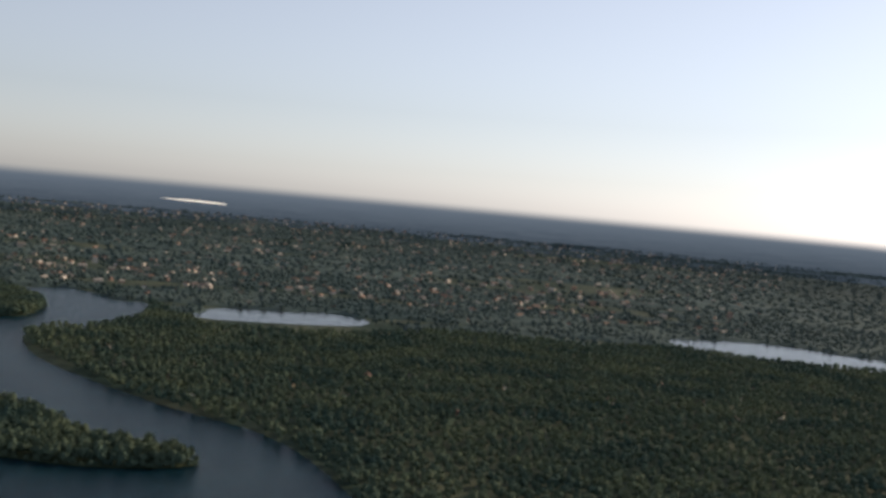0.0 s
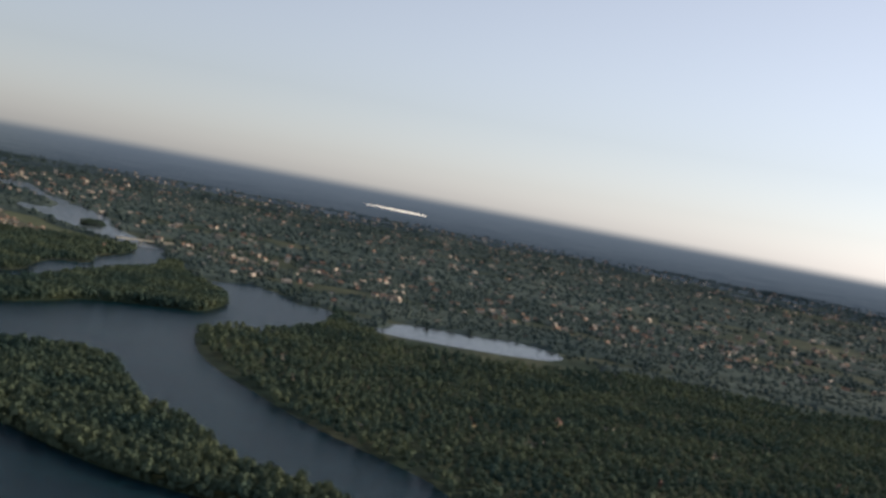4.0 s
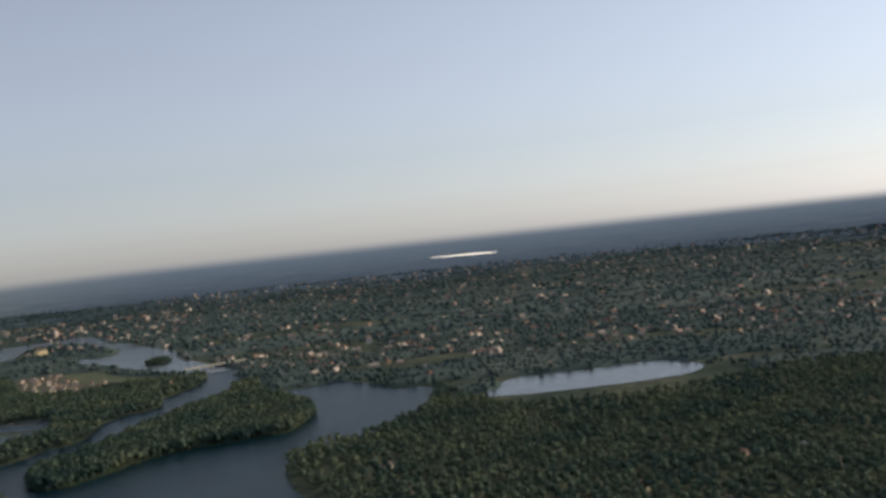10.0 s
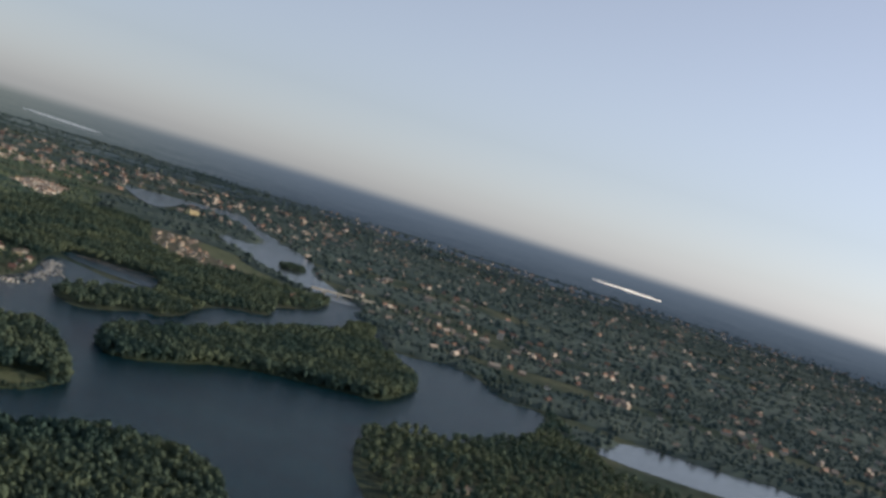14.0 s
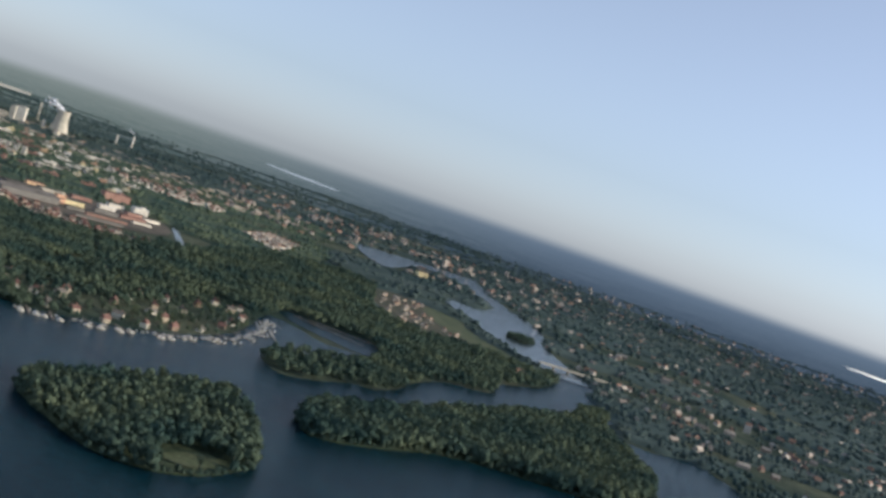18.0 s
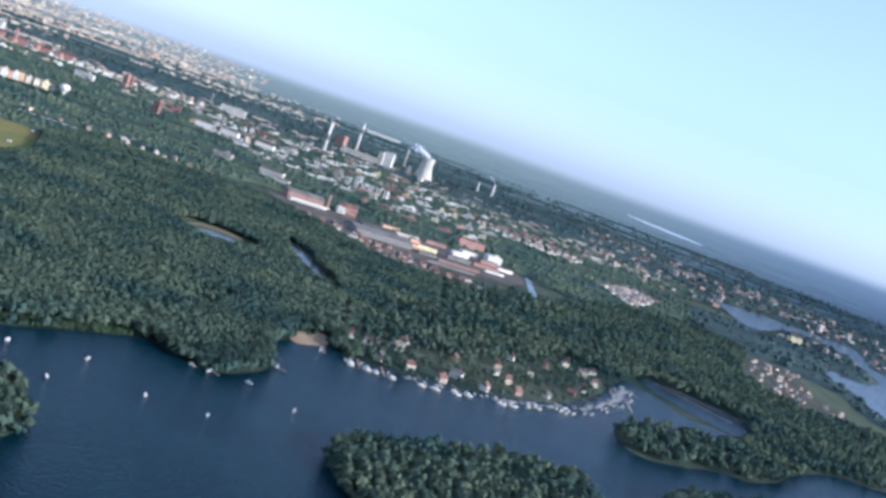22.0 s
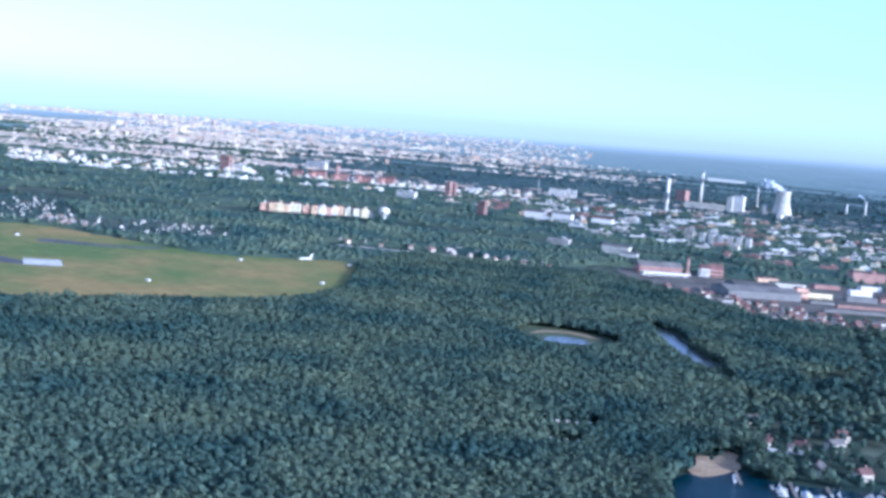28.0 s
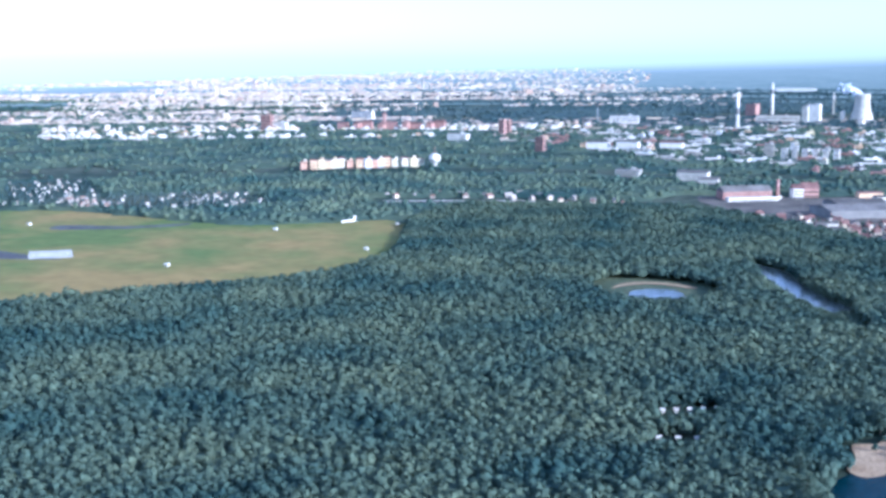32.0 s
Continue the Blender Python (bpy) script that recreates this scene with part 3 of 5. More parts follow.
def forest_mesh(name, xy, height, kinds, mat, dz=0.0, broad=1.0):
    """All the crowns of a wood as one mesh."""
    p, s = warp(xy)
    verts, tris, base = [], [], 0
    pick = rng.integers(0, len(kinds), len(xy))
    for k, (cv, cf) in enumerate(kinds):
        i = np.where(pick == k)[0]
        if not len(i):
            continue
        h = height[i] * s[i]
        a = rng.uniform(0, 6.28, len(i))
        ca, sa = np.cos(a), np.sin(a)
        wide = h * 0.36 * broad * rng.uniform(0.85, 1.25, len(i))
        x = (cv[None, :, 0] * ca[:, None] - cv[None, :, 1] * sa[:, None]) * wide[:, None] + p[i, 0, None]
        y = (cv[None, :, 0] * sa[:, None] + cv[None, :, 1] * ca[:, None]) * wide[:, None] + p[i, 1, None]
        z = cv[None, :, 2] * (h * 0.5)[:, None] + (h * 0.1)[:, None] + p[i, 2, None] + dz
        verts.append(np.stack([x, y, z], -1).reshape(-1, 3))
        tris.append((cf[None] + (np.arange(len(i)) * len(cv))[:, None, None] + base).reshape(-1, 3))
        base += len(i) * len(cv)
    return tri_mesh(name, np.concatenate(verts), np.concatenate(tris), mat, True)


def scatter(outline, gap, jitter=0.42):
    """Points about gap metres apart within an outline."""
    o = np.array(outline)
    (x0, y0), (x1, y1) = o.min(0), o.max(0)
    gx, gy = np.meshgrid(np.arange(x0, x1, gap), np.arange(y0, y1, gap))
    xy = np.stack([gx.ravel(), gy.ravel()], 1) + rng.uniform(-jitter, jitter, (gx.size, 2)) * gap
    return xy[inside(xy, outline)]


def clear(xy, outlines):
    for o in outlines:
        xy = xy[~inside(xy, o)]
    return xy


ALLWATER = [smooth_outline(o) for o in (LAKE, RIVER, LAGOON, WEST_WATER, INLET, POND, CANAL_POND)] + [CANAL]
NEAR_KINDS = [leafy_crown(2, 30, 0.5, 0.62, 0.44) for _ in range(16)]
MID_KINDS = [leafy_crown(2, 27, 0.55, 0.64, 0.46) for _ in range(12)]
FAR_KINDS = [leafy_crown(1, 18, 0.5, 0.74, 0.52) for _ in range(10)]
HORIZON_KINDS = [clump_crown(1, 0.7, 0.95) for _ in range(10)]
BIG_FOREST = [(-640, 560), (-640, 1100), (-740, 1160), (-860, 1300), (-900, 1500), (-1050, 1680), (-1380, 1640), (-1560, 1450), (-1480, 1340), (-1250, 1140), (-1238, 1065), (-1275, 840), (-1340, 600)]
CLEARINGS = [smooth_outline(FIELD), smooth_outline([(-1080, 1255), (-1110, 1300), (-1080, 1335), (-1030, 1335), (-1000, 1290), (-1020, 1255)]),
             smooth_outline([(-718, 1112), (-741, 1116), (-751, 1146), (-746, 1164), (-732, 1156), (-720, 1140)])]


def wood(name, outline, gap, low, high, kinds, mat, text, keep_out=(), dz=0.0, thin=1.0, broad=1.0):
    xy = clear(scatter(outline, gap), keep_out)
    if thin < 1:
        xy = xy[rng.random(len(xy)) < thin]
    if len(xy):
        ob = new(name, forest_mesh(name, xy, rng.uniform(low, high, len(xy)), kinds, mat, dz, broad))
        tagged(ob, text, "trees", kind="stuff")


def shifted(outline, dx, dy):
    return [(x + dx, y + dy) for x, y in outline]


# low or open ground in front of water that is seen over the trees
CLEARINGS += [[(-837, 1098), (-823, 1126), (-803, 1106), (-817, 1078)], [(-807, 1068), (-795, 1087), (-778, 1070), (-790, 1051)], smooth_outline([(-785, 2350), (-770, 2420), (-700, 2340), (-610, 2215), (-500, 2120), (-470, 2060), (-540, 2060), (-620, 2120), (-700, 2200)]), shifted(smooth_outline(POND), 16, -14), shifted(smooth_outline(POND), 30, -26), shifted(smooth_outline(CANAL_POND), 16, -14), shifted(smooth_outline(CANAL_POND), 32, -28), shifted(smooth_outline(CANAL_POND), 46, -40), shifted(smooth_outline(RIVER), 15, -35),
              shifted(smooth_outline(INLET), 8, -34), shifted(CANAL, 25, -40),
              [(-722, 770), (-702, 840), (-700, 940), (-712, 948), (-718, 840), (-740, 760)]]
STRIP = [(-1330, 1650), (-1250, 1640), (-1090, 1600), (-1000, 1700), (-1010, 1800), (-1080, 1740), (-1240, 1700)]
CLEARINGS.append(STRIP)
SHORES = ALLWATER + CLEARINGS


def understorey(name, outline, keep_out, gap, height, mat, text):
    """A lumpy bed of foliage that closes the gaps between the crowns."""
    o = np.array(outline)
    (x0, y0), (x1, y1) = o.min(0), o.max(0)
    nx, ny = int((x1 - x0) / gap) + 2, int((y1 - y0) / gap) + 2
    gx, gy = np.meshgrid(x0 + np.arange(nx) * gap, y0 + np.arange(ny) * gap)
    xy = np.stack([gx.ravel(), gy.ravel()], 1) + rng.uniform(-0.3, 0.3, (nx * ny, 2)) * gap
    keep = inside(xy, outline)
    for k in keep_out:
        keep &= ~inside(xy, k)
    p, _ = warp(xy)
    z = height * rng.uniform(0.6, 1.3, nx * ny)
    grid = np.arange(nx * ny).reshape(ny, nx)
    q = np.stack([grid[:-1, :-1], grid[:-1, 1:], grid[1:, 1:], grid[1:, :-1]], -1).reshape(-1, 4)
    q = q[keep[q].all(1)]
    tris = np.concatenate([q[:, [0, 1, 2]], q[:, [0, 2, 3]]])
    used, tris = np.unique(tris, return_inverse=True)
    tagged(new(name, tri_mesh(name, np.concatenate([p[:, :2], (p[:, 2] + z)[:, None]], 1)[used], tris.reshape(-1, 3), mat)), text, "undergrowth", kind="stuff")


understorey("forest_undergrowth", BIG_FOREST, SHORES, 5.0, 5.2, LEAVES, "dense undergrowth between the forest trees")
wood("old_oaks", BIG_FOREST, 19, 9.5, 11.5, NEAR_KINDS, LEAVES, "tall old crowns standing over the forest", SHORES, thin=0.25, broad=1.1)
FRONT = [(-640, 560), (-640, 1100), (-760, 1200), (-1000, 1240), (-1180, 1000), (-1180, 560)]  # what the flight comes nearest to
wood("deciduous_forest", FRONT, 4.8, 7, 9.5, NEAR_KINDS, LEAVES, "dense deciduous forest canopy in evening light", SHORES, broad=1.05)
wood("deciduous_forest", BIG_FOREST, 5.2, 7, 9.5, FAR_KINDS, LEAVES, "dense deciduous forest behind the shore woods", SHORES + [FRONT], broad=1.15)
for o, text in zip(ISLANDS, ("trees covering the lake island", "trees covering the long island", "trees covering the near island", "trees covering the round island", "trees on the islet")):
    wood("island_trees", o, 6.6, *((10, 15) if "long" in text else (8, 13)), NEAR_KINDS if text.endswith("round island") else MID_KINDS, LEAVES, text, [smooth_outline([(-415, 940), (-410, 990), (-380, 990), (-372, 945), (-395, 930)])], 1.2)
for o in ISLANDS:  # low trees and bushes hang over the banks
    rim = [(ax + (bx - ax) * u + rng.normal(0, 1.5), ay + (by - ay) * u + rng.normal(0, 1.5)) for (ax, ay), (bx, by) in zip(o, o[1:] + o[:1]) for u in np.arange(0, 1, 4.5 / max(math.hypot(bx - ax, by - ay), 4.5))]
    tagged(new("bank_trees", forest_mesh("bank_trees", np.array(rim), rng.uniform(3.5, 7.5, len(rim)), MID_KINDS, LEAVES, 0.3, 1.2)), "low trees and bushes overhanging the island bank", "trees", kind="stuff")
for o, dx, dy in ((smooth_outline(CANAL_POND), -11, 10), (CLEARINGS[3], -5, 6), (CLEARINGS[4], -5, 6)):
    wood("edge_bushes", shifted(o, dx, dy), 4.5, 3.0, 4.5, MID_KINDS, LEAVES, "bushes closing the edge of the forest", ALLWATER + CLEARINGS[3:5], broad=1.3)
for o in CLEARINGS[6:11]:
    wood("pond_scrub", o, 3.2, 2.0, 4.0, FAR_KINDS, LEAVES, "low willow scrub before the forest pond", ALLWATER)
for o in CLEARINGS[3:5]:
    wood("clearing_scrub", o, 3.0, 1.0, 2.0, FAR_KINDS, LEAVES, "low scrub in the clearing round the huts")
PENINSULA = [(-640, 1310), (-535, 1295), (-450, 1415), (-440, 1560), (-405, 1690), (-405, 1900), (-440, 2090), (-560, 2060), (-640, 1980), (-760, 2040), (-900, 2380), (-1000, 2450), (-1080, 2250), (-1010, 1900), (-1040, 1690), (-890, 1500), (-760, 1160), (-725, 1150), (-670, 1190)]
MARINA = [(-735, 1160), (-670, 1190), (-632, 1240), (-620, 1310), (-622, 1380), (-650, 1475), (-690, 1560), (-760, 1560), (-745, 1470), (-725, 1400), (-715, 1320), (-740, 1240), (-780, 1190)]
wood("moorings_trees", MARINA, 10, 5, 8, MID_KINDS, LEAVES, "scattered trees between the shore houses", SHORES, thin=0.5)
wood("garden_trees", STRIP, 9, 3.0, 5.5, MID_KINDS, LEAVES, "garden trees among the houses by the rail yard", thin=0.5)
wood("shore_wood", PENINSULA, 9, 8, 13, MID_KINDS, LEAVES, "wooded lake shore behind the boat moorings", SHORES + [MARINA], thin=0.88)
WEST_BANK = [(130, 420), (-30, 780), (-180, 1130), (-180, 1220), (-60, 1380), (-30, 1620), (10, 1470), (60, 1350), (190, 1340), (290, 1380), (420, 1460), (640, 1400), (830, 1440), (890, 1370), (1000, 1320), (1250, 1280), (1150, 900), (800, 500)]
wood("west_bank_wood", WEST_BANK, 9.8, 7, 12, FAR_KINDS, LEAVES, "wooded west bank of the lake with scattered gardens", SHORES, thin=0.9)


# ---------------------------------------------------------------- sites of the larger buildings, kept free of trees
LANDMARKS = [  # name, x, y, width, depth, height, turn, wall, roof, pitch, floors, label
    ("boiler_house", -2790, 3240, 30, 30, 36, 20, BRICK, GREYROOF, 0, 0, "red brick boiler house of the power station"),
    ("boiler_house", -2465, 3085, 15, 18, 45, 30, CONCRETE, GREYROOF, 0, 0, "grey tower-like boiler house"),
    ("boiler_house", -2515, 3180, 28, 24, 46, 30, WHITE, GREYROOF, 0, 0, "pale boiler house beside the grey one"),
    ("turbine_hall", -2560, 3090, 110, 34, 18, 40, CONCRETE, GREYROOF, 0, 2, "long low concrete turbine hall"),
    ("silo_block", -2500, 3270, 8, 8, 24, 0, WHITE, GREYROOF, 0, 0, "white silo beside the cooling tower"),
    ("office_slab", -2730, 2710, 74, 14, 22, 42, WHITE, GREYROOF, 0, 5, "long white office slab with rows of windows"),
    ("factory_hall", -2120, 2120, 40, 26, 14, 38, WHITE, GREYROOF, 4, 1, "white factory hall with shallow gable"),
    ("factory_hall", -2070, 2150, 40, 26, 16, 38, WHITE, GREYROOF, 4, 1, "white factory hall with greenish roof"),
    ("factory_hall", -2050, 2240, 42, 24, 12, 38, WHITE, REDROOF, 4, 1, "white hall under a red roof"),
    ("tower_block", -2140, 2000, 16, 15, 27, 30, BRICK, GREYROOF, 0, 8, "brick residential tower block"),
    ("tower_block", -2590, 2230, 13, 16, 32, 30, BRICK, GREYROOF, 0, 9, "red brick tower block"),
    ("tower_block", -2605, 2255, 12, 16, 30, 30, BRICK, GREYROOF, 0, 9, "red brick tower block beside its twin"),
    ("school", -1700, 1830, 34, 20, 11, 36, CONCRETE, GREYROOF, 0, 3, "grey flat-roofed school building"),
    ("factory_hall", -1600, 1860, 42, 26, 14, 36, CONCRETE, GREYROOF, 3, 1, "grey factory hall with pale gable"),
    ("warehouse", -1560, 1850, 26, 18, 8, 36, CONCRETE, GREYROOF, 3, 1, "low grey gabled warehouse"),
    ("tower_block", -1820, 2250, 16, 15, 23, 38, CONCRETE, GREYROOF, 0, 7, "grey concrete tower block"),
    ("works_hall", -1425, 1775, 62, 22, 10, 66, BRICK, GREYROOF, 6, 1, "long dark-roofed brick works hall"),
    ("works_hall", -1400, 1762, 62, 10, 4.5, 66, WHITE, CONCRETE, 0, 1, "low white annex along the works hall"),
    ("gable_house", -1392, 1830, 13, 14, 12, 56, WHITE, REDROOF, 5, 3, "white gabled works building"),
    ("gable_house", -1392, 1852, 20, 15, 11, 56, BRICK, REDROOF, 7, 2, "orange brick gabled works building"),
    ("rail_shed", -1245, 1765, 95, 52, 9, 66, CLADDING, GREYROOF, 4, 0, "very wide dark-roofed rail shed"),
    ("rail_shed", -1290, 1810, 60, 36, 8, 66, CLADDING, GREYROOF, 3, 0, "dark-roofed rail shed by the yard"),
    ("depot", -1225, 1825, 15, 13, 14, 60, CREAM, GREYROOF, 0, 2, "cream depot building catching the sun"),
    ("depot", -1222, 1850, 40, 13, 8, 62, CREAM, GREYROOF, 0, 1, "long cream depot building"),
    ("long_shed", -1235, 1960, 30, 10, 6, 62, WHITE, GLOSSWHITE, 2, 0, "long low white shed"),
    ("white_hall", -1240, 2060, 26, 18, 12, 58, WHITE, GLOSSWHITE, 0, 1, "bright white cubic factory hall"),
    ("red_store", -1340, 2120, 50, 22, 15, 58, BRICK, REDROOF, 0, 0, "large red brick store building"),
    ("clinic", -2480, 2040, 44, 16, 15, 36, WHITE, GREYROOF, 0, 4, "white clinic building among trees"),
    ("office_slab", -3370, 2290, 66, 16, 22, 30, WHITE, GREYROOF, 0, 5, "white office slab at the edge of the city"),
    ("tower_block", -3060, 1860, 26, 20, 38, 40, BRICK, GREYROOF, 0, 9, "brick tower block with white base"),
    ("tower_block", -3045, 1885, 40, 18, 20, 40, WHITE, GREYROOF, 0, 5, "white block before the brick tower"),
    ("conveyor_bridge", -4330, 5180, 190, 7, 15, 38, WHITE, GREYROOF, 0, 0, "long pale conveyor bridge beyond the chimneys"),
    ("island_house", -1070, 3045, 30, 14, 13, 55, CREAM, GREYROOF, 5, 3, "pale riverside house catching the sun"),
]
near_town = [(-1400, 2180), (-1560, 2060), (-1900, 2060), (-2350, 2080), (-2600, 2500), (-2400, 2950), (-1900, 2900), (-1560, 2500)]
NEAR_TOWN = clear(scatter(near_town, 70), SHORES)
WORKS_TOWN = clear(scatter([(-2350, 2080), (-2900, 2350), (-3000, 2800), (-2700, 3250), (-2200, 3500), (-1600, 3300), (-1500, 2900), (-1900, 2950), (-2400, 2950), (-2600, 2500)], 66), SHORES)
SITES = [(x, y, 0.55 * max(w, d) + 6) for _, x, y, w, d, *_ in LANDMARKS] + [(x, y, 19.0) for x, y in [*NEAR_TOWN, *WORKS_TOWN]]
SITES += [(-2085 + 62 * i / 15, 1498 + 172 * i / 15, 14.0) for i in range(16)] + [(-1775 + i * 14, 2238 + i * 9, 16.0) for i in range(6)] + [(-2950 + i * 17, 2010 + i * 24, 20.0) for i in range(9)] + [(-2470, 3310, 40), (-2425, 2800, 16), (-2800, 3330, 20)]


def off_sites(xy, mask=False):
    """Trees stand off the buildings, and off the ground before them."""
    keep = np.ones(len(xy), bool)
    for x, y, r in SITES:
        way = np.array((-310.0 - x, 640.0 - y))
        way /= np.linalg.norm(way)
        for k in (0, 16, 32):
            keep &= np.hypot(xy[:, 0] - x - way[0] * k, xy[:, 1] - y - way[1] * k) > r * (1 - 0.012 * k)
    return keep if mask else xy[keep]


def belts(xy):
    """Bearing-wise belts of wood and open land: distance from the lake's middle, and a slow noise."""
    far, turn = np.hypot(xy[:, 0], xy[:, 1] - 200), np.arctan2(-xy[:, 0], xy[:, 1] - 200)
    return far, np.array([noise.noise((a * 3.6, r * 0.006, 2)) + 0.5 * noise.noise((a * 9.0, r * 0.013, 7)) for a, r in zip(turn, far)])


def canopy(name, outline, gap, height, thin, keep_out, mat, text, near, reach, fall):
    """The closed leaf canopy of woods seen from afar: a lumpy skin, open where the belts are open."""
    o = np.array(outline)
    (x0, y0), (x1, y1) = o.min(0), o.max(0)
    nx, ny = int((x1 - x0) / gap) + 2, int((y1 - y0) / gap) + 2
    gx, gy = np.meshgrid(x0 + np.arange(nx) * gap, y0 + np.arange(ny) * gap)
    xy = np.stack([gx.ravel(), gy.ravel()], 1) + rng.uniform(-0.35, 0.35, (nx * ny, 2)) * gap
    keep = inside(xy, outline)
    for k in keep_out:
        keep &= ~inside(xy, k)
    keep[keep] = off_sites(xy[keep], True)
    far, k = belts(xy[keep])
    keep[keep] = thin + k * 1.5 - fall * np.clip((far - near) / (reach - near), 0, 1) > 0.5
    p, s = warp(xy)
    z = height * rng.uniform(0.7, 1.25, nx * ny) * s
    grid = np.arange(nx * ny).reshape(ny, nx)
    q = np.stack([grid[:-1, :-1], grid[:-1, 1:], grid[1:, 1:], grid[1:, :-1]], -1).reshape(-1, 4)
    q = q[keep[q].any(1)]
    z = np.where(keep, z, 0.1)
    tris = np.concatenate([q[:, [0, 1, 2]], q[:, [0, 2, 3]]])
    used, tris = np.unique(tris, return_inverse=True)
    tagged(new(name, tri_mesh(name, np.concatenate([p[:, :2], (p[:, 2] + z)[:, None]], 1)[used], tris.reshape(-1, 3), mat)), text, "trees", kind="stuff")


def far_wood(name, yaw0, yaw1, r0, r1, gap, low, high, thin, text, keep_out=(), fall=0.0, kinds=FAR_KINDS, mat=FARLEAVES, broad=1.0):
    """Woods and gardens over a sector of the plain."""
    n = 14
    arc = lambda r, flip: [(-r * math.sin(radians(a)), 200 + r * math.cos(radians(a))) for a in (np.linspace(yaw0, yaw1, n)[::-1 if flip else 1])]
    if kinds is HORIZON_KINDS:
        canopy("canopy", arc(r0, False) + arc(r1, True), gap * 1.15, low * 1.05, thin, keep_out, mat, "closed leaf canopy of " + text, r0, r1, fall)
    xy = clear(scatter(arc(r0, False) + arc(r1, True), gap), keep_out)
    xy = off_sites(xy)
    far, k = belts(xy)
    fade = 1 - fall * np.clip((far - r0) / (r1 - r0), 0, 1)
    xy = xy[rng.random(len(xy)) < np.clip(thin + k * 1.5, 0.06, 1) * fade * (0.55 if kinds is HORIZON_KINDS else 1)]
    ob = new(name, forest_mesh(name, xy, rng.uniform(low, high, len(xy)), kinds, mat, 0.0, broad))
    tagged(ob, text, "trees", kind="stuff")


YARD = [(-1500, 1740), (-1380, 1890), (-1280, 2110), (-1060, 2060), (-1000, 1850), (-1040, 1790), (-1100, 1700), (-1330, 1640), (-1480, 1650)]
ROAD_EDGE = [(-1700, 1400), (-1600, 1550), (-1380, 1610), (-1360, 1570), (-1520, 1500), (-1620, 1360)]
ALLOTMENTS = [(-2130, 1060), (-2140, 1170), (-1900, 1130), (-1850, 1290), (-1680, 1280), (-1690, 1170), (-1780, 1060), (-1890, 1000)]
HUT_COLONY = [(-1250, 2440), (-1300, 2650), (-1200, 2620), (-1080, 2300), (-1130, 2330)]
KEEP = SHORES + [HUT_COLONY, YARD, ROAD_EDGE, ALLOTMENTS] + [BIG_FOREST, PENINSULA, MARINA, WEST_BANK, smooth_outline(MARSHLAND)]
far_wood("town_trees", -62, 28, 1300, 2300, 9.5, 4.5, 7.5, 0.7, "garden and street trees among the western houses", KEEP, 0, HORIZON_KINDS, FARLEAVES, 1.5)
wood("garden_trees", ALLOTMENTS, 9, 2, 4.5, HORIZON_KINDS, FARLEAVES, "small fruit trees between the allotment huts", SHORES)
far_wood("town_trees", 28, 85, 900, 1500, 8.5, 6, 10, 0.9, "woods and garden trees between the lake and the railway", KEEP, 0, FAR_KINDS, LEAVES)
far_wood("town_trees", 28, 85, 1500, 2300, 8.5, 4.5, 7.0, 0.85, "woods and garden trees south of the airfield", KEEP, 0, HORIZON_KINDS, LEAVES, 1.6)
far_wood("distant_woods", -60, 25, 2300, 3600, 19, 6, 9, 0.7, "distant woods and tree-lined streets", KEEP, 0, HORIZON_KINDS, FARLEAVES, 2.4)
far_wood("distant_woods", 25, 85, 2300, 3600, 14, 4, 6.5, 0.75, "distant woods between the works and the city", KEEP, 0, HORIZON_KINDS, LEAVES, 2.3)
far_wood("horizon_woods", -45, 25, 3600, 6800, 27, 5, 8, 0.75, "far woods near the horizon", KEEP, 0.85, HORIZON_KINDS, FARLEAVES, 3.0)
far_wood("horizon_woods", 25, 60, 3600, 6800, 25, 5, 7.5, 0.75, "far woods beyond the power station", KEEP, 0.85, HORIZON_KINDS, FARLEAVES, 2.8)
far_wood("horizon_woods", 60, 82, 3600, 6000, 30, 5, 8, 0.3, "parks and street trees between the city blocks", KEEP, 0.3, HORIZON_KINDS, LEAVES, 3.4)

# ---------------------------------------------------------------- builders of things
def cooling_tower(x, y, h):
    t = thing("cooling_tower", "pale concrete cooling tower with flared waist, lit by evening sun", "cooling tower", spot(x, y))
    r = [(0.29 * math.sqrt(1 + ((u - 0.74) / 0.62) ** 2) * h, u * h + 4) for u in np.linspace(0, 1, 14)]
    shell = part("shell", lathe_bm(r + [(q * 0.95, z) for q, z in r[::-1][:5]], 36, cap=False), CONCRETE, t)
    for i in range(24):
        a = 2 * math.pi * i / 24
        part("leg", box_bm(1.4, 1.4, 4.5, r[0][0] * 0.98 * math.cos(a), r[0][0] * 0.98 * math.sin(a), 0), CONCRETE, t)
    part("rim", lathe_bm([(r[-1][0] + 0.8, h + 2.6), (r[-1][0] + 0.8, h + 4.4), (r[-1][0] - 0.4, h + 4.4)], 36, cap=False), CONCRETE, shell)


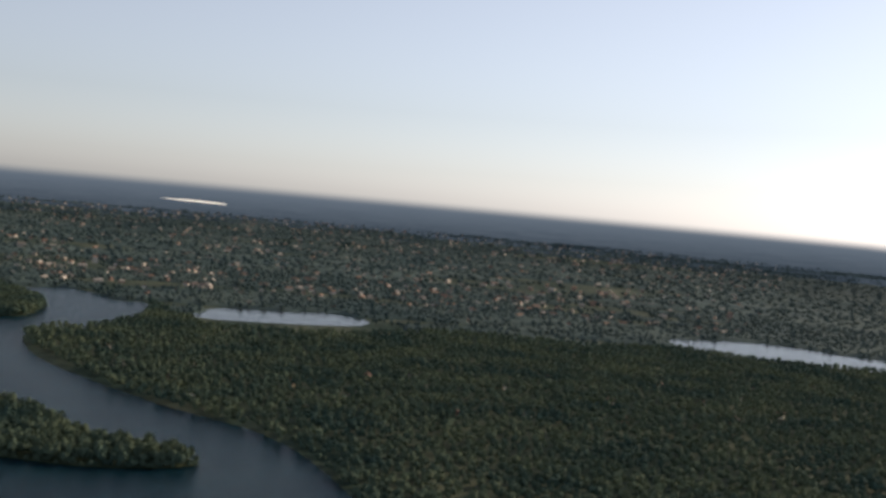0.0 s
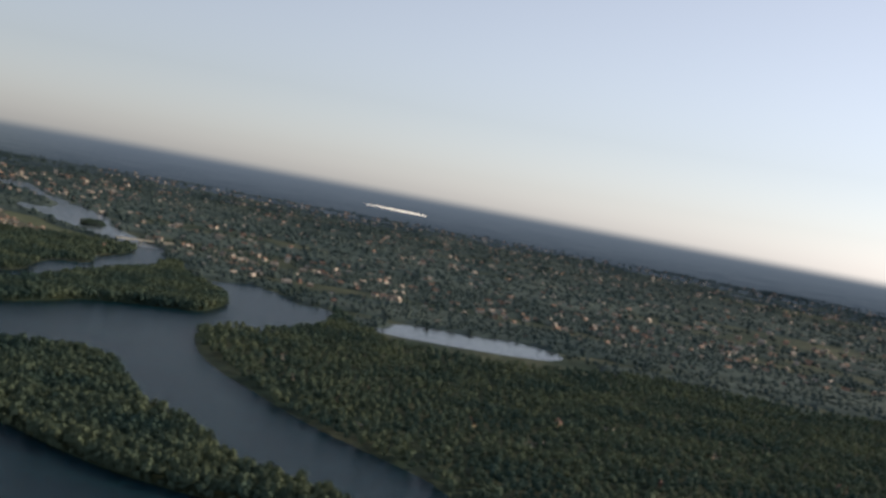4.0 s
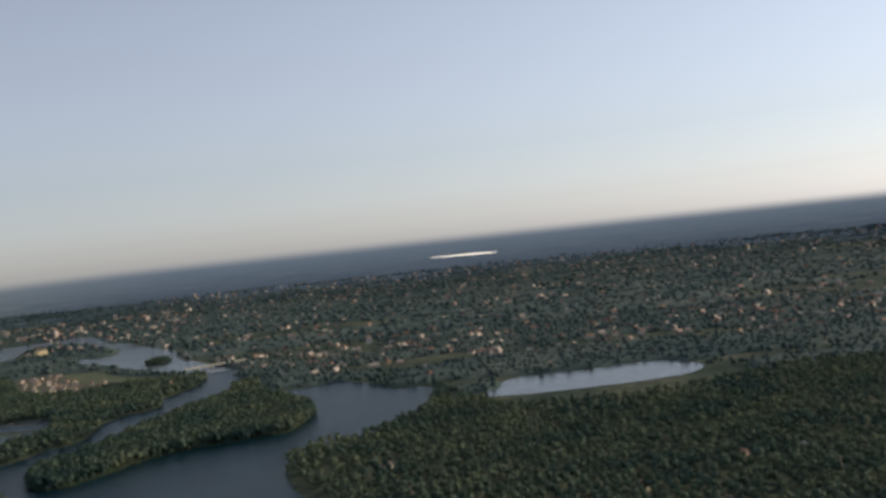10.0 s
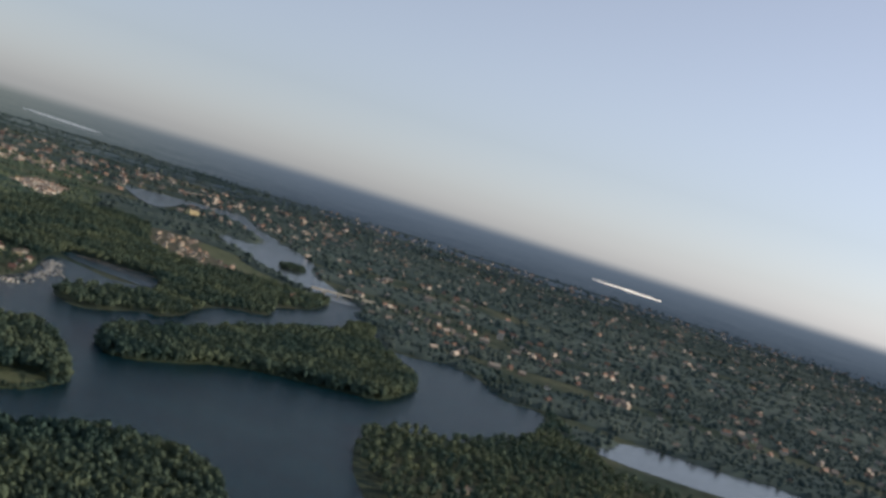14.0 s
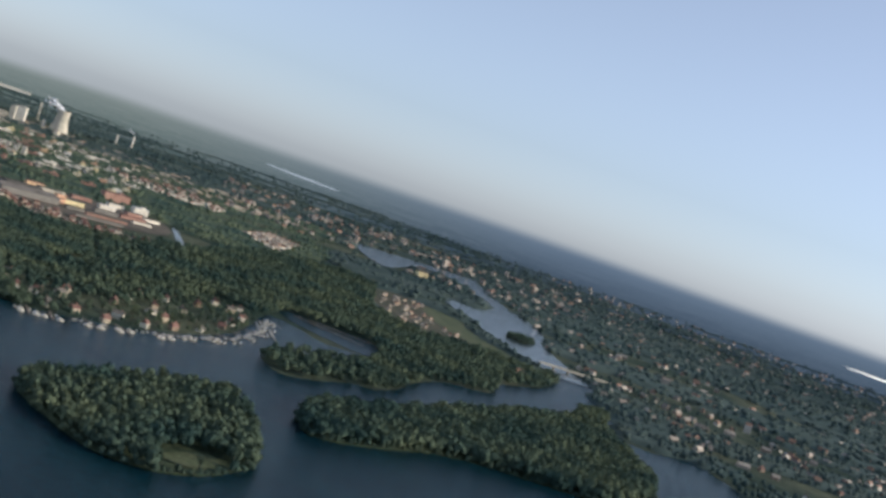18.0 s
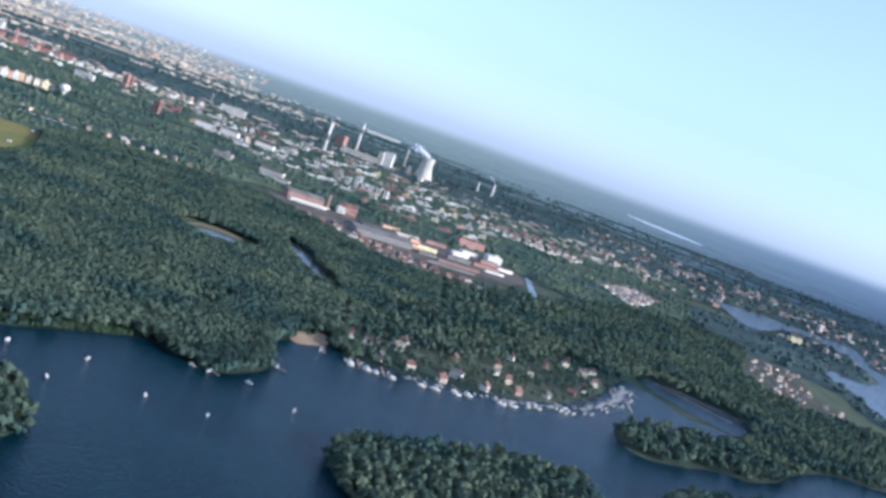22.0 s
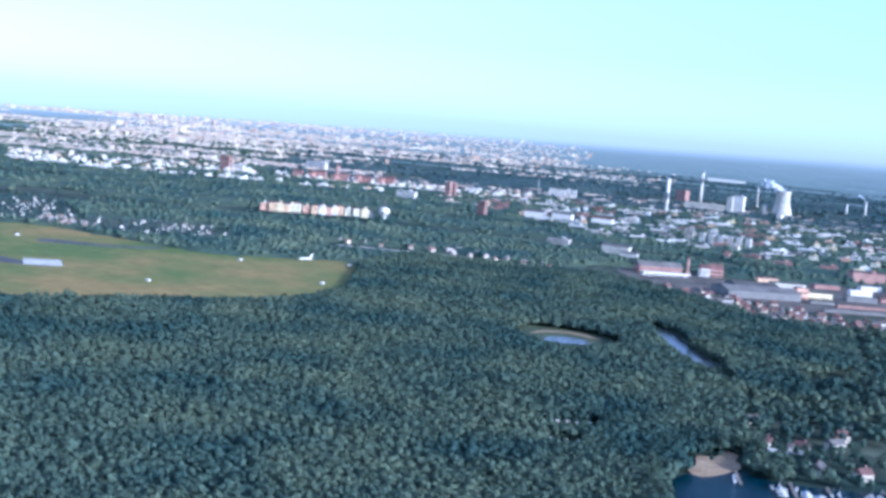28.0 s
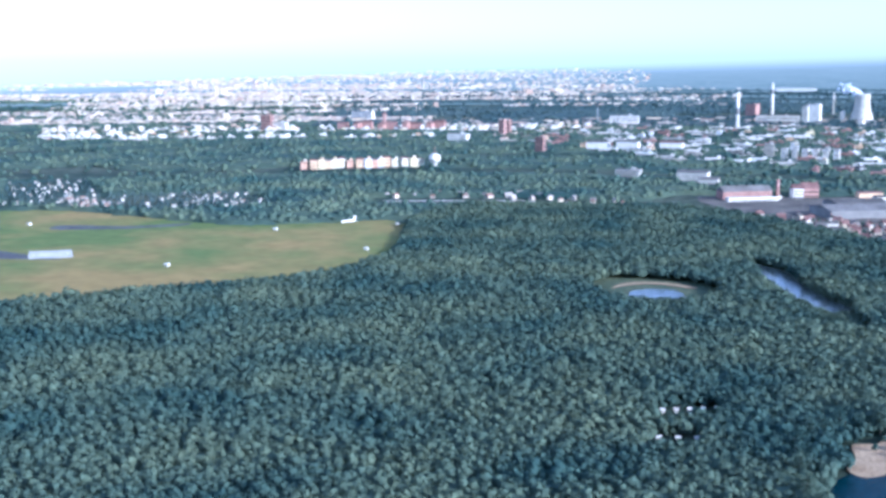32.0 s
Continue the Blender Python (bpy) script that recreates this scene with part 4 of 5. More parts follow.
def plume(x, y, z, way, n, size, text):
    """Still steam: overlapping puffs that grow and thin out along the wind."""
    v, f = [], []
    for k in range(n):
        u = k / n
        wide = size * (0.3 + 0.8 * u)
        c = np.array((way[0] * u + rng.normal(0, wide), way[1] * u + rng.normal(0, wide), way[2] * u ** 0.7 + rng.normal(0, wide * 0.7)))
        f.append(ICO_F + 12 * k)
        v.append(ICO * size * (0.5 + 0.25 * u) * rng.uniform(0.4, 1.0) * rng.uniform(0.7, 1.25, (12, 1)) + c)
    m = spot(x, y)
    ob = new("steam_plume", tri_mesh("steam_plume", np.concatenate(v) + (0, 0, z), np.concatenate(f), STEAM))
    ob.matrix_basis = m
    tagged(ob, text, "steam", kind="stuff")


def chimney(x, y, h, r, mat, text, collars=()):
    t = thing("chimney", text, "chimney", spot(x, y))
    part("shaft", lathe_bm([(r, 0), (r * 0.8, h * 0.5), (r * 0.68, h * 0.95)], 14), mat, t)
    part("crown", lathe_bm([(r * 0.78, h * 0.95), (r * 0.78, h), (r * 0.5, h), (r * 0.5, h * 0.97)], 14), mat, t)
    if len(collars) == 2:  # a dark steel sleeve between the platforms
        part("sleeve", lathe_bm([(r * (1 - 0.34 * u) * 1.05, h * u) for u in collars], 14), CLADDING, t, "dark grey band")
    for u in collars:
        part("platform", lathe_bm([(r * 1.2, h * u), (r * 1.2, h * u + 1.2), (r * 0.6, h * u + 1.2)], 14), STEEL, t)
    part("plinth", box_bm(r * 3, r * 3, 3), CONCRETE, t)


def block(name, x, y, w, d, h, turn, wall, roof, text, category="building", group="", floors=0, pitch=0.0, bays=0, extras=True):
    """A building with walls, roof, bands of windows and roof gear."""
    t = thing(name, text, category, spot(x, y, 0, turn), group)
    walls = part("wall", box_bm(w, d, h, bevel=0.12), wall, t)
    if pitch:
        part("roof", gable_bm(w, d, pitch, h + 0.02), roof, t)
    else:
        top = part("roof", box_bm(w + 0.6, d + 0.6, 0.5, 0, 0, h + 0.02), roof, t)
        if extras:
            part("roof_hut", box_bm(min(6, w * 0.3), min(5, d * 0.5), 2.8, w * 0.2, 0, h + 0.54), wall, top)
    for k in range(floors):
        z = 1.1 + k * (h - 0.8) / floors
        part("window_band", box_bm(w * 0.92, 0.14, 1.3, 0, -d / 2 - 0.08, z), DARKGLASS, walls)
        part("window_band", box_bm(0.14, d * 0.8, 1.3, w / 2 + 0.08, 0, z), DARKGLASS, walls)
    return t


def house_proto(w, d, h, pitch, wall, roof, text):
    t = thing("house", text, "house", spot(0, 0), "houses among the trees")
    walls = part("wall", box_bm(w, d, h), wall, t)
    top = part("roof", gable_bm(w, d, pitch, h + 0.02), roof, t)
    part("chimney", box_bm(0.7, 0.7, pitch * 0.7 + 0.8, w * 0.2, d * 0.12, h + pitch * 0.5), BRICK, top)
    for sx in (-0.28, 0.0, 0.28):
        part("window", box_bm(1.1, 0.1, 1.3, sx * w, -d / 2 - 0.06, 1.2), DARKGLASS, walls)
    part("door", box_bm(0.1, 1.0, 2.05, w / 2 + 0.06, 0, 0.05), WOOD, walls)
    return t


def town(name, xy, w, d, h, text, tall=0.0, turn=None, flat=True, wall=CITYWALL, top=CITYROOF):
    """Many plain far buildings as one mesh: walls and roofs."""
    p, s = warp(xy)
    n = len(xy)
    W, D = rng.uniform(*w, n) * s, rng.uniform(*d, n) * s
    H = rng.uniform(*h, n) * np.where(rng.random(n) < tall, rng.uniform(2, 3.4, n), 1) * s
    a = np.radians(rng.choice([20.0, 110.0, 65.0, 155.0] if turn is None else [turn, turn + 90], n) + rng.normal(0, 6, n))
    k = np.array([(-1, -1, 0), (1, -1, 0), (1, 1, 0), (-1, 1, 0), (-1, -1, 1), (1, -1, 1), (1, 1, 1), (-1, 1, 1), (-1.04, 0, 1), (1.04, 0, 1)], float)
    tall_roof = 0.0 if flat else 0.42
    x0, y0, z0 = k[:, 0] * W[:, None] / 2, k[:, 1] * D[:, None] / 2, k[:, 2] * H[:, None]
    z0[:, 8:] += D[:, None] * tall_roof + 0.3
    X = x0 * np.cos(a)[:, None] - y0 * np.sin(a)[:, None] + p[:, 0, None]
    Y = x0 * np.sin(a)[:, None] + y0 * np.cos(a)[:, None] + p[:, 1, None]
    V = np.stack([X, Y, z0 + p[:, 2, None] - 0.2], -1).reshape(-1, 3)
    walls = np.array([(0, 1, 5), (0, 5, 4), (1, 2, 6), (1, 6, 5), (2, 3, 7), (2, 7, 6), (3, 0, 4), (3, 4, 7)])
    roof = np.array([(4, 5, 9), (4, 9, 8), (6, 7, 8), (6, 8, 9), (5, 6, 9), (7, 4, 8)])
    F = (np.concatenate([walls, roof])[None] + (np.arange(n) * 10)[:, None, None]).reshape(-1, 3)
    I = np.tile([0] * 8 + [1] * 6, n)
    tagged(new(name, tri_mesh(name, V, F, [wall, top], False, I)), text, "buildings", kind="stuff")


def sector(yaw0, yaw1, r0, r1, n, centre=(-310, 640), power=1.0, lean=1.0):
    """Random points of a sector of the plan seen from a place."""
    a = np.radians(yaw0 + (yaw1 - yaw0) * rng.random(n) ** lean)
    r = r0 + (r1 - r0) * rng.random(n) ** power
    return np.stack([centre[0] - r * np.sin(a), centre[1] + r * np.cos(a)], 1)


# ---------------------------------------------------------------- power station and industry
cooling_tower(-2470, 3310, 66)
plume(-2470, 3310, 64, (-34, -28, 24), 110, 7.5, "white steam drifting from the cooling tower")
chimney(-2425, 2800, 86, 5.0, WHITE, "tall white power station chimney", (0.38, 0.56))
chimney(-2800, 3330, 94, 5.4, WHITE, "tall white power station chimney with steel platforms", (0.66, 0.8))
chimney(-2770, 3560, 62, 3.2, CONCRETE, "slim grey concrete factory chimney")
chimney(-2560, 3830, 46, 4.0, WHITE, "white chimney with a thin trail of steam")
plume(-2560, 3830, 46, (-16, -18, 20), 30, 2.6, "thin steam trail from a far chimney")
chimney(-2600, 3790, 34, 3.0, WHITE, "short white chimney far off")
chimney(-2850, 2720, 40, 1.6, STEEL, "slim grey steel lattice mast")
for nm, x, y, w, d, h, turn, wall, roof, pitch, floors, text in LANDMARKS:
    block(nm, x, y, w, d, h, turn, wall, roof, text, floors=floors, pitch=pitch, extras=h > 9)
for i, (x, y, w, d, h, wall, roof) in enumerate(((-1180, 1830, 60, 9, 4, CLADDING, GREYROOF), (-1150, 1850, 70, 8, 4, BRICK, GREYROOF), (-1195, 1905, 40, 12, 6, CLADDING, GREYROOF), (-1180, 1960, 46, 10, 5, BRICK, REDROOF), (-1150, 1945, 34, 8, 4, WHITE, GREYROOF),
                                              (-1215, 2010, 28, 12, 6, BRICK, GREYROOF), (-1185, 2020, 30, 9, 5, WHITE, GREYROOF), (-1300, 1890, 44, 14, 7, CONCRETE, GREYROOF), (-1290, 1960, 36, 12, 6, BRICK, GREYROOF), (-1270, 2030, 30, 12, 7, WHITE, GREYROOF), (-1125, 1800, 80, 6, 3.4, CLADDING, GREYROOF), (-1345, 1905, 30, 12, 6, CREAM, REDROOF))):
    block("storage_shed", x, y, w, d, h, 62, wall, roof, "low storage shed in the rail yard", "shed", "yard sheds", pitch=1.6 if i % 2 else 0, extras=False)
chimney(-1402, 1808, 24, 2.6, BRICK, "stout red brick works chimney")
# slabs of flats in a comb
for i in range(6):
    block("slab_block", -1775 + i * 14, 2238 + i * 9, 9, 22, 19, 33, WHITE, GREYROOF, "white slab block of flats in a row", group="comb of slab blocks", floors=5, extras=False)
# brick housing estate by the city edge
for i in range(9):
    block("estate_block", -2950 + i * 17 + (i % 2) * 12, 2010 + i * 24, 26, 13, 15 + (i % 3) * 2, 40 + (i % 2) * 90, BRICK, REDROOF, "red-roofed brick estate block", group="brick estate", floors=0, pitch=5)
block("estate_tower", -2960, 2130, 7, 7, 36, 40, BRICK, REDROOF, "slender brick tower over the estate", pitch=4)
# colourful row
for i in range(16):
    u = i / 15
    block("row_house", -2085 + 62 * u + 6 * math.sin(i), 1498 + 172 * u, 11.2, 11, 12.5 + (i * 7 % 3) * 1.2, 70, CREAM, REDROOF if i % 3 else GREYROOF, "tall narrow row house in warm pastel paint", group="colourful row of houses", floors=3, pitch=2.5 if i % 2 else 0)


def water_tower(x, y):
    t = thing("water_tower", "white round water tower with orange mast", "water tower", spot(x, y))
    part("stem", lathe_bm([(4.5, 0), (3.6, 6), (4.6, 9)], 16), WHITE, t)
    part("tank", lathe_bm([(4.0, 7.5), (8.2, 10.5), (9.6, 14.5), (8.6, 18.5), (5.0, 21), (0.6, 21.8)], 20), WHITE, t)
    part("mast", lathe_bm([(0.7, 21.6), (0.35, 34)], 8), BRICK, t)


water_tower(-1995, 1683)


# ---------------------------------------------------------------- airfield
def airliner(x, y, turn):
    t = thing("airliner", "white parked airliner with tall tail fin", "aeroplane", spot(x, y, 0.8, turn) @ Matrix.Scale(0.68, 4))
    body = lathe_bm([(0.15, -15), (1.2, -13.4), (1.75, -11), (1.8, 4), (1.4, 10), (0.35, 15)], 14)
    bmesh.ops.transform(body, matrix=pose(0, 0, 2.9, 0, 90, 0), verts=body.verts)
    part("fuselage", body, GLOSSWHITE, t)

    def fin(points, thick, name, upright=False):
        bm = bmesh.new()
        a = [bm.verts.new((x, (-thick if upright else y), (y if upright else 2.4 - thick))) for x, y in points]
        b = [bm.verts.new((x, (thick if upright else y), (y if upright else 2.4 + thick))) for x, y in points]
        bm.faces.new(a[::-1]), bm.faces.new(b)
        for i in range(len(a)):
            j = (i + 1) % len(a)
            bm.faces.new((a[i], a[j], b[j], b[i]))
        bmesh.ops.recalc_face_normals(bm, faces=bm.faces)
        part(name, bm, GLOSSWHITE, t)
    fin([(-3, 1.2), (2.5, 1.2), (6.2, 14.5), (4.6, 14.5)], 0.18, "wing")
    fin([(-3, -1.2), (4.6, -14.5), (6.2, -14.5), (2.5, -1.2)], 0.18, "wing")
    fin([(11, 0.6), (14, 0.6), (15.2, 5.4), (14, 5.4)], 0.12, "tailplane")
    fin([(11, -0.6), (14, -5.4), (15.2, -5.4), (14, -0.6)], 0.12, "tailplane")
    fin([(9.4, 4.0), (14.4, 4.0), (15.8, 10.6), (13.4, 10.6)], 0.2, "tail_fin", True)
    for y in (-4.6, 4.6):
        e = lathe_bm([(0.7, -2), (0.95, -1.4), (0.9, 1.2), (0.5, 2)], 10)
        bmesh.ops.transform(e, matrix=pose(0.2, y, 1.6, 0, 90, 0), verts=e.verts)
        part("engine", e, STEEL, t)
    for px, py in ((-10, 0), (1.6, -2.4), (1.6, 2.4)):
        w = lathe_bm([(0.55, -0.3), (0.55, 0.3)], 10)
        bmesh.ops.transform(w, matrix=pose(px, py, 0.55, 90, 0, 0), verts=w.verts)
        part("wheel", w, ASPHALT, t)
        part("gear_leg", box_bm(0.18, 0.18, 1.4, px, py, 0.8), STEEL, t)


airliner(-1505, 1275, 102)
for x, y, nm in ((-1360, 1030, "equipment_hut"), (-1500, 1190, "equipment_hut"), (-1340, 1208, "equipment_hut"), (-1680, 990, "equipment_hut"), (-1462, 1310, "equipment_hut")):
    block(nm, x, y, 3.6, 2.8, 2.4, 30, GLOSSWHITE, WHITE, "small white equipment hut on the grass", "hut", "airfield huts", extras=False)
sheet("runway", [(-1480, 915), (-1440, 965), (-1900, 760), (-1930, 705)], 0.84, ASPHALT, "dark asphalt runway end", "runway", thick=0.02)
sheet("apron", [(-1462, 940), (-1448, 975), (-1490, 985), (-1502, 950)], 0.9, CONCRETE, "bright concrete runway threshold", "apron", thick=0.04)
sheet("taxiway", smooth_outline([(-1640, 1000), (-1655, 1020), (-1610, 1075), (-1600, 1130), (-1585, 1128), (-1592, 1070), (-1630, 1010)]), 0.86, ASPHALT, "curving grey taxiway", "taxiway", thick=0.02)
sheet("perimeter_track", smooth_outline([(-1290, 1165), (-1332, 1226), (-1400, 1288), (-1488, 1340), (-1486, 1346), (-1396, 1294), (-1326, 1230), (-1284, 1168)]), 0.5, GRAVEL, "pale gravel track along the airfield fence", "road")
sheet("forest_road", [(-1655, 1400), (-1560, 1545), (-1380, 1600), (-1376, 1594), (-1553, 1538), (-1648, 1396)], 0.5, CONCRETE, "pale road through the woods", "road")
sheet("rail_yard", smooth_outline([(-1470, 1740), (-1370, 1860), (-1260, 2080), (-1150, 2030), (-1090, 1900), (-1140, 1740), (-1300, 1670)]), 0.45, YARDGROUND, "cinder-grey yard around the rail sheds", "yard")

# ---------------------------------------------------------------- houses
wh = ["small rendered house with red tiled roof", "pale house with grey roof", "cottage with steep red roof", "white bungalow with grey roof"]
PROTOS = [house_proto(8.5, 7, 4.4, 3.0, HOUSEWALL, REDROOF, wh[0]), house_proto(10, 7.5, 4.8, 2.8, HOUSEWALL, GREYROOF, wh[1]), house_proto(7.5, 6.5, 3.6, 3.6, HOUSEWALL, REDROOF, wh[2]), house_proto(11, 7, 3.0, 2.1, WHITE, GREYROOF, wh[3])]
SHORE_HOUSES = [(-660, 1215), (-648, 1260), (-642, 1300), (-640, 1345), (-648, 1400), (-660, 1440), (-676, 1490), (-684, 1200), (-700, 1180), (-672, 1250), (-668, 1320), (-705, 1510), (-715, 1545), (-742, 1180), (-752, 1196), (-735, 1210), (-732, 1238), (-745, 1262), (-728, 1338), (-736, 1352), (-715, 1300), (-694, 1392), (-735, 1420), (-733, 1520), (-760, 1470), (-750, 1395), (-770, 1300), (-708, 1360), (-690, 1330), (-722, 1465), (-790, 1230)]
lots = [np.array(SHORE_HOUSES, float)]
lots.append(scatter(STRIP, 19)[:85])
westtown = [(-300, 1990), (-180, 1860), (-60, 1720), (30, 1690), (300, 1690), (640, 1620), (900, 1640), (900, 2150), (0, 2350), (-420, 2400)]
lots.append(clear(scatter(westtown, 112), SHORES))
lots.append(clear(scatter([(20, 800), (-90, 1050), (0, 1300), (420, 1350), (900, 1250), (700, 700)], 95), SHORES)[:30])
lots.append(clear(scatter(ISLAND_B, 120), SHORES[8:])[:6])
for xy in lots:
    for i, (x, y) in enumerate(xy):
        pr = PROTOS[int(rng.integers(0, 4))]
        copy_thing(pr, spot(float(x), float(y), 0.9 if inside(np.array([[x, y]]), ISLANDS[1])[0] else 0.0, float(rng.choice([20, 50, 75, 110, 140])))).matrix_basis = spot(float(x), float(y), 0.9 if inside(np.array([[x, y]]), ISLANDS[1])[0] else 0.0, float(rng.choice([20, 50, 75, 110, 140])))
for i, pr in enumerate(PROTOS):
    pr.matrix_basis = spot(-805 - i * 22, 1395 + i * 31, 0, 40 * i)

# ---------------------------------------------------------------- towns and the city
def shed_rows(outline, gap):
    return clear(scatter(outline, gap), SHORES)


def shed_proto(w, d, h, wall, roof, text):
    t = thing("garden_shed", text, "shed", spot(0, 0), "allotment sheds")
    part("wall", box_bm(w, d, h), wall, t)
    part("roof", gable_bm(w, d, h * 0.4, h + 0.02, 0.2), roof, t)
    part("door", box_bm(0.8, 0.08, 1.8, w * 0.2, -d / 2 - 0.05, 0.05), WOOD, t)
    return t


def spread(protos, xy, turns=(20, 50, 75, 110, 140)):
    """Copies of things over points of the plan; the first ones are the things themselves."""
    for i, (x, y) in enumerate(xy):
        m = spot(float(x), float(y), 0, float(rng.choice(turns)) + float(rng.normal(0, 5)))
        if i < len(protos):
            protos[i].matrix_basis = m
        else:
            copy_thing(protos[int(rng.integers(0, len(protos)))], pose(0, 0, 0)).matrix_basis = m


def flats_proto(w, d, h, floors, wall, roof, text):
    t = block("apartment_block", 0, 0, w, d, h, 0, wall, roof, text, "apartment block", "blocks of flats", floors=0, extras=True)
    for k in range(floors):
        part("window_band", box_bm(w * 0.92, 0.14, 1.1, 0, -d / 2 - 0.08, 1.0 + k * (h - 0.6) / floors), DARKGLASS, t)
    return t


SHEDS = [shed_proto(3.6, 2.8, 2.1, WHITE, GREYROOF, "white allotment shed with grey roof"), shed_proto(4.0, 3.0, 2.2, HOUSEWALL, REDROOF, "small painted shed with red roof"), shed_proto(3.0, 2.6, 2.0, GLOSSWHITE, WHITE, "bright white garden hut")]
spread(SHEDS, np.concatenate([shed_rows([(-2100, 1080), (-2120, 1150), (-1910, 1100), (-1890, 1030)], 22), shed_rows([(-1860, 1215), (-1840, 1270), (-1690, 1265), (-1700, 1190)], 18)]))
town("allotment_sheds", shed_rows(ALLOTMENTS, 17)[::5], (3, 5.5), (2.5, 4), (2.2, 3.0), "white and pale huts scattered through the gardens", flat=False, wall=WHITE, top=GRAVEL)
town("allotment_sheds", np.concatenate([shed_rows([(-1890, 1100), (-1790, 1125), (-1780, 1085), (-1870, 1065)], 12), shed_rows([(-1720, 1340), (-1690, 1380), (-1600, 1340), (-1620, 1300)], 15)]), (3, 6), (3, 5), (2.2, 3.0), "dense pale allotment sheds and huts", flat=False)
town("allotment_sheds", shed_rows([(-1250, 2440), (-1300, 2650), (-1200, 2620), (-1110, 2340)], 13), (5, 10), (3, 6), (2.6, 4), "tightly packed bright allotment huts", flat=False, wall=WHITE)
town("allotment_sheds", shed_rows([(-880, 2350), (-790, 2390), (-640, 2230), (-620, 2080), (-700, 2030), (-810, 2180)], 27), (4, 8), (3, 6), (2.5, 3.5), "scattered huts on brownish land", flat=False)
VILLAS = [house_proto(10, 7.5, 6.0, 2.8, WHITE, REDROOF, "white terraced house with red roof"), house_proto(9, 8, 6.5, 2.4, WHITE, GREYROOF, "white terraced house with grey roof")]
spread(VILLAS, shed_rows([(-1750, 2650), (-1720, 2880), (-1480, 2760), (-1440, 2640), (-1560, 2560)], 28), (60, 66))
FLATS = [flats_proto(44, 9, 6, 2, WHITE, GREYROOF, "long white block of flats"), flats_proto(30, 9, 5.5, 2, CONCRETE, GREYROOF, "grey block of flats among trees"), flats_proto(52, 12, 4.5, 1, WHITE, GREYROOF, "long low white works building"), flats_proto(28, 9, 6, 2, BRICK, REDROOF, "brick block of flats with red roof"), flats_proto(15, 10, 8, 2, CREAM, GREYROOF, "cream block of flats in the sun"), flats_proto(34, 15, 4.2, 1, WHITE, WHITE, "white flat-roofed works hall")]
spread(FLATS, NEAR_TOWN, (38, 42, 46, 50, 130))
town("town_east", WORKS_TOWN, (14, 58), (8, 14), (3.0, 5.5), "works and blocks of flats around the power station", 0.02, turn=42)
town("town_east", clear(sector(10, 30, 2500, 4200, 330), SHORES), (9, 20), (7, 11), (4.5, 7.5), "scattered houses of the southern suburbs", 0.02, flat=False, wall=HOUSES_FAR)
town("town_west", clear(sector(-32, 14, 1900, 6800, 1300, (0, 0), 1.2), SHORES + [shifted(smooth_outline(RIVER), -30, 0)]), (8, 18), (7, 10), (4, 6.5), "scattered suburban houses beyond the river", 0.01, flat=False, wall=HOUSES_FAR)
town("road_edge_houses", shed_rows([(-1720, 1440), (-1640, 1560), (-1450, 1640), (-1440, 1600), (-1600, 1510), (-1690, 1400)], 24), (5, 10), (4, 7), (2.6, 4.5), "small bright houses along the railway", flat=False)


def clustered(xy, size, keep):
    """Points where a slow noise is high, so that belts of parks and woods stay open."""
    far, turn = np.hypot(xy[:, 0] + 310, xy[:, 1] - 640), np.arctan2(xy[:, 0] + 310, xy[:, 1] - 640)
    k = np.array([noise.noise((a * 1400 / size, r / size, 9)) for a, r in zip(turn, far)])
    return xy[k > keep]


EDGE = clustered(np.concatenate([sector(58, 76, 2650, 3250, 330), sector(50, 60, 2750, 3350, 190)]), 160, -0.15)
EDGE = EDGE[np.argsort(np.hypot(EDGE[:, 0] + 310, EDGE[:, 1] - 640))]
EDGE_BLOCKS = [flats_proto(34, 10, 6.5, 2, WHITE, GREYROOF, "long pale block of flats at the edge of the city"), flats_proto(20, 10, 6, 2, CREAM, REDROOF, "cream block of flats at the edge of the city"), flats_proto(26, 10, 5, 2, CONCRETE, GREYROOF, "grey block of flats at the edge of the city"), flats_proto(14, 11, 9, 3, WHITE, WHITE, "white block of flats with a pale flat roof")]
spread(EDGE_BLOCKS, EDGE[:230], (58, 64, 68, 74, 155))
town("city_edge", EDGE[230:], (12, 36), (8, 12), (4, 7.5), "apartment blocks at the edge of the city", 0.04, turn=65)
town("city", clustered(sector(58, 82, 3350, 5200, 4600, lean=0.7), 260, -0.04), (8, 26), (7, 11), (4, 7), "dense sunlit city blocks", 0.02, turn=66)
def within_sight(xy):
    """Points short of where the painted haze ends the land; the limit is nearer towards the north."""
    bearing = np.degrees(np.arctan2(-(xy[:, 0] + 310), xy[:, 1] - 640))
    return xy[np.hypot(xy[:, 0] + 310, xy[:, 1] - 640) < 170 / np.tan(np.radians(np.maximum(0.4, 0.027 * (bearing - 34))))]


town("city", clustered(within_sight(sector(48, 82, 4900, 15000, 12500, power=1.3, lean=0.6)), 420, -0.1), (10, 40), (9, 16), (5, 9), "far dense city blocks towards the horizon", 0.025, turn=66)
town("city", clustered(sector(44, 55, 4300, 7000, 700, power=1.2), 300, -0.05), (10, 28), (8, 12), (4, 7), "thinning line of city blocks beyond the woods", 0.02, turn=60)

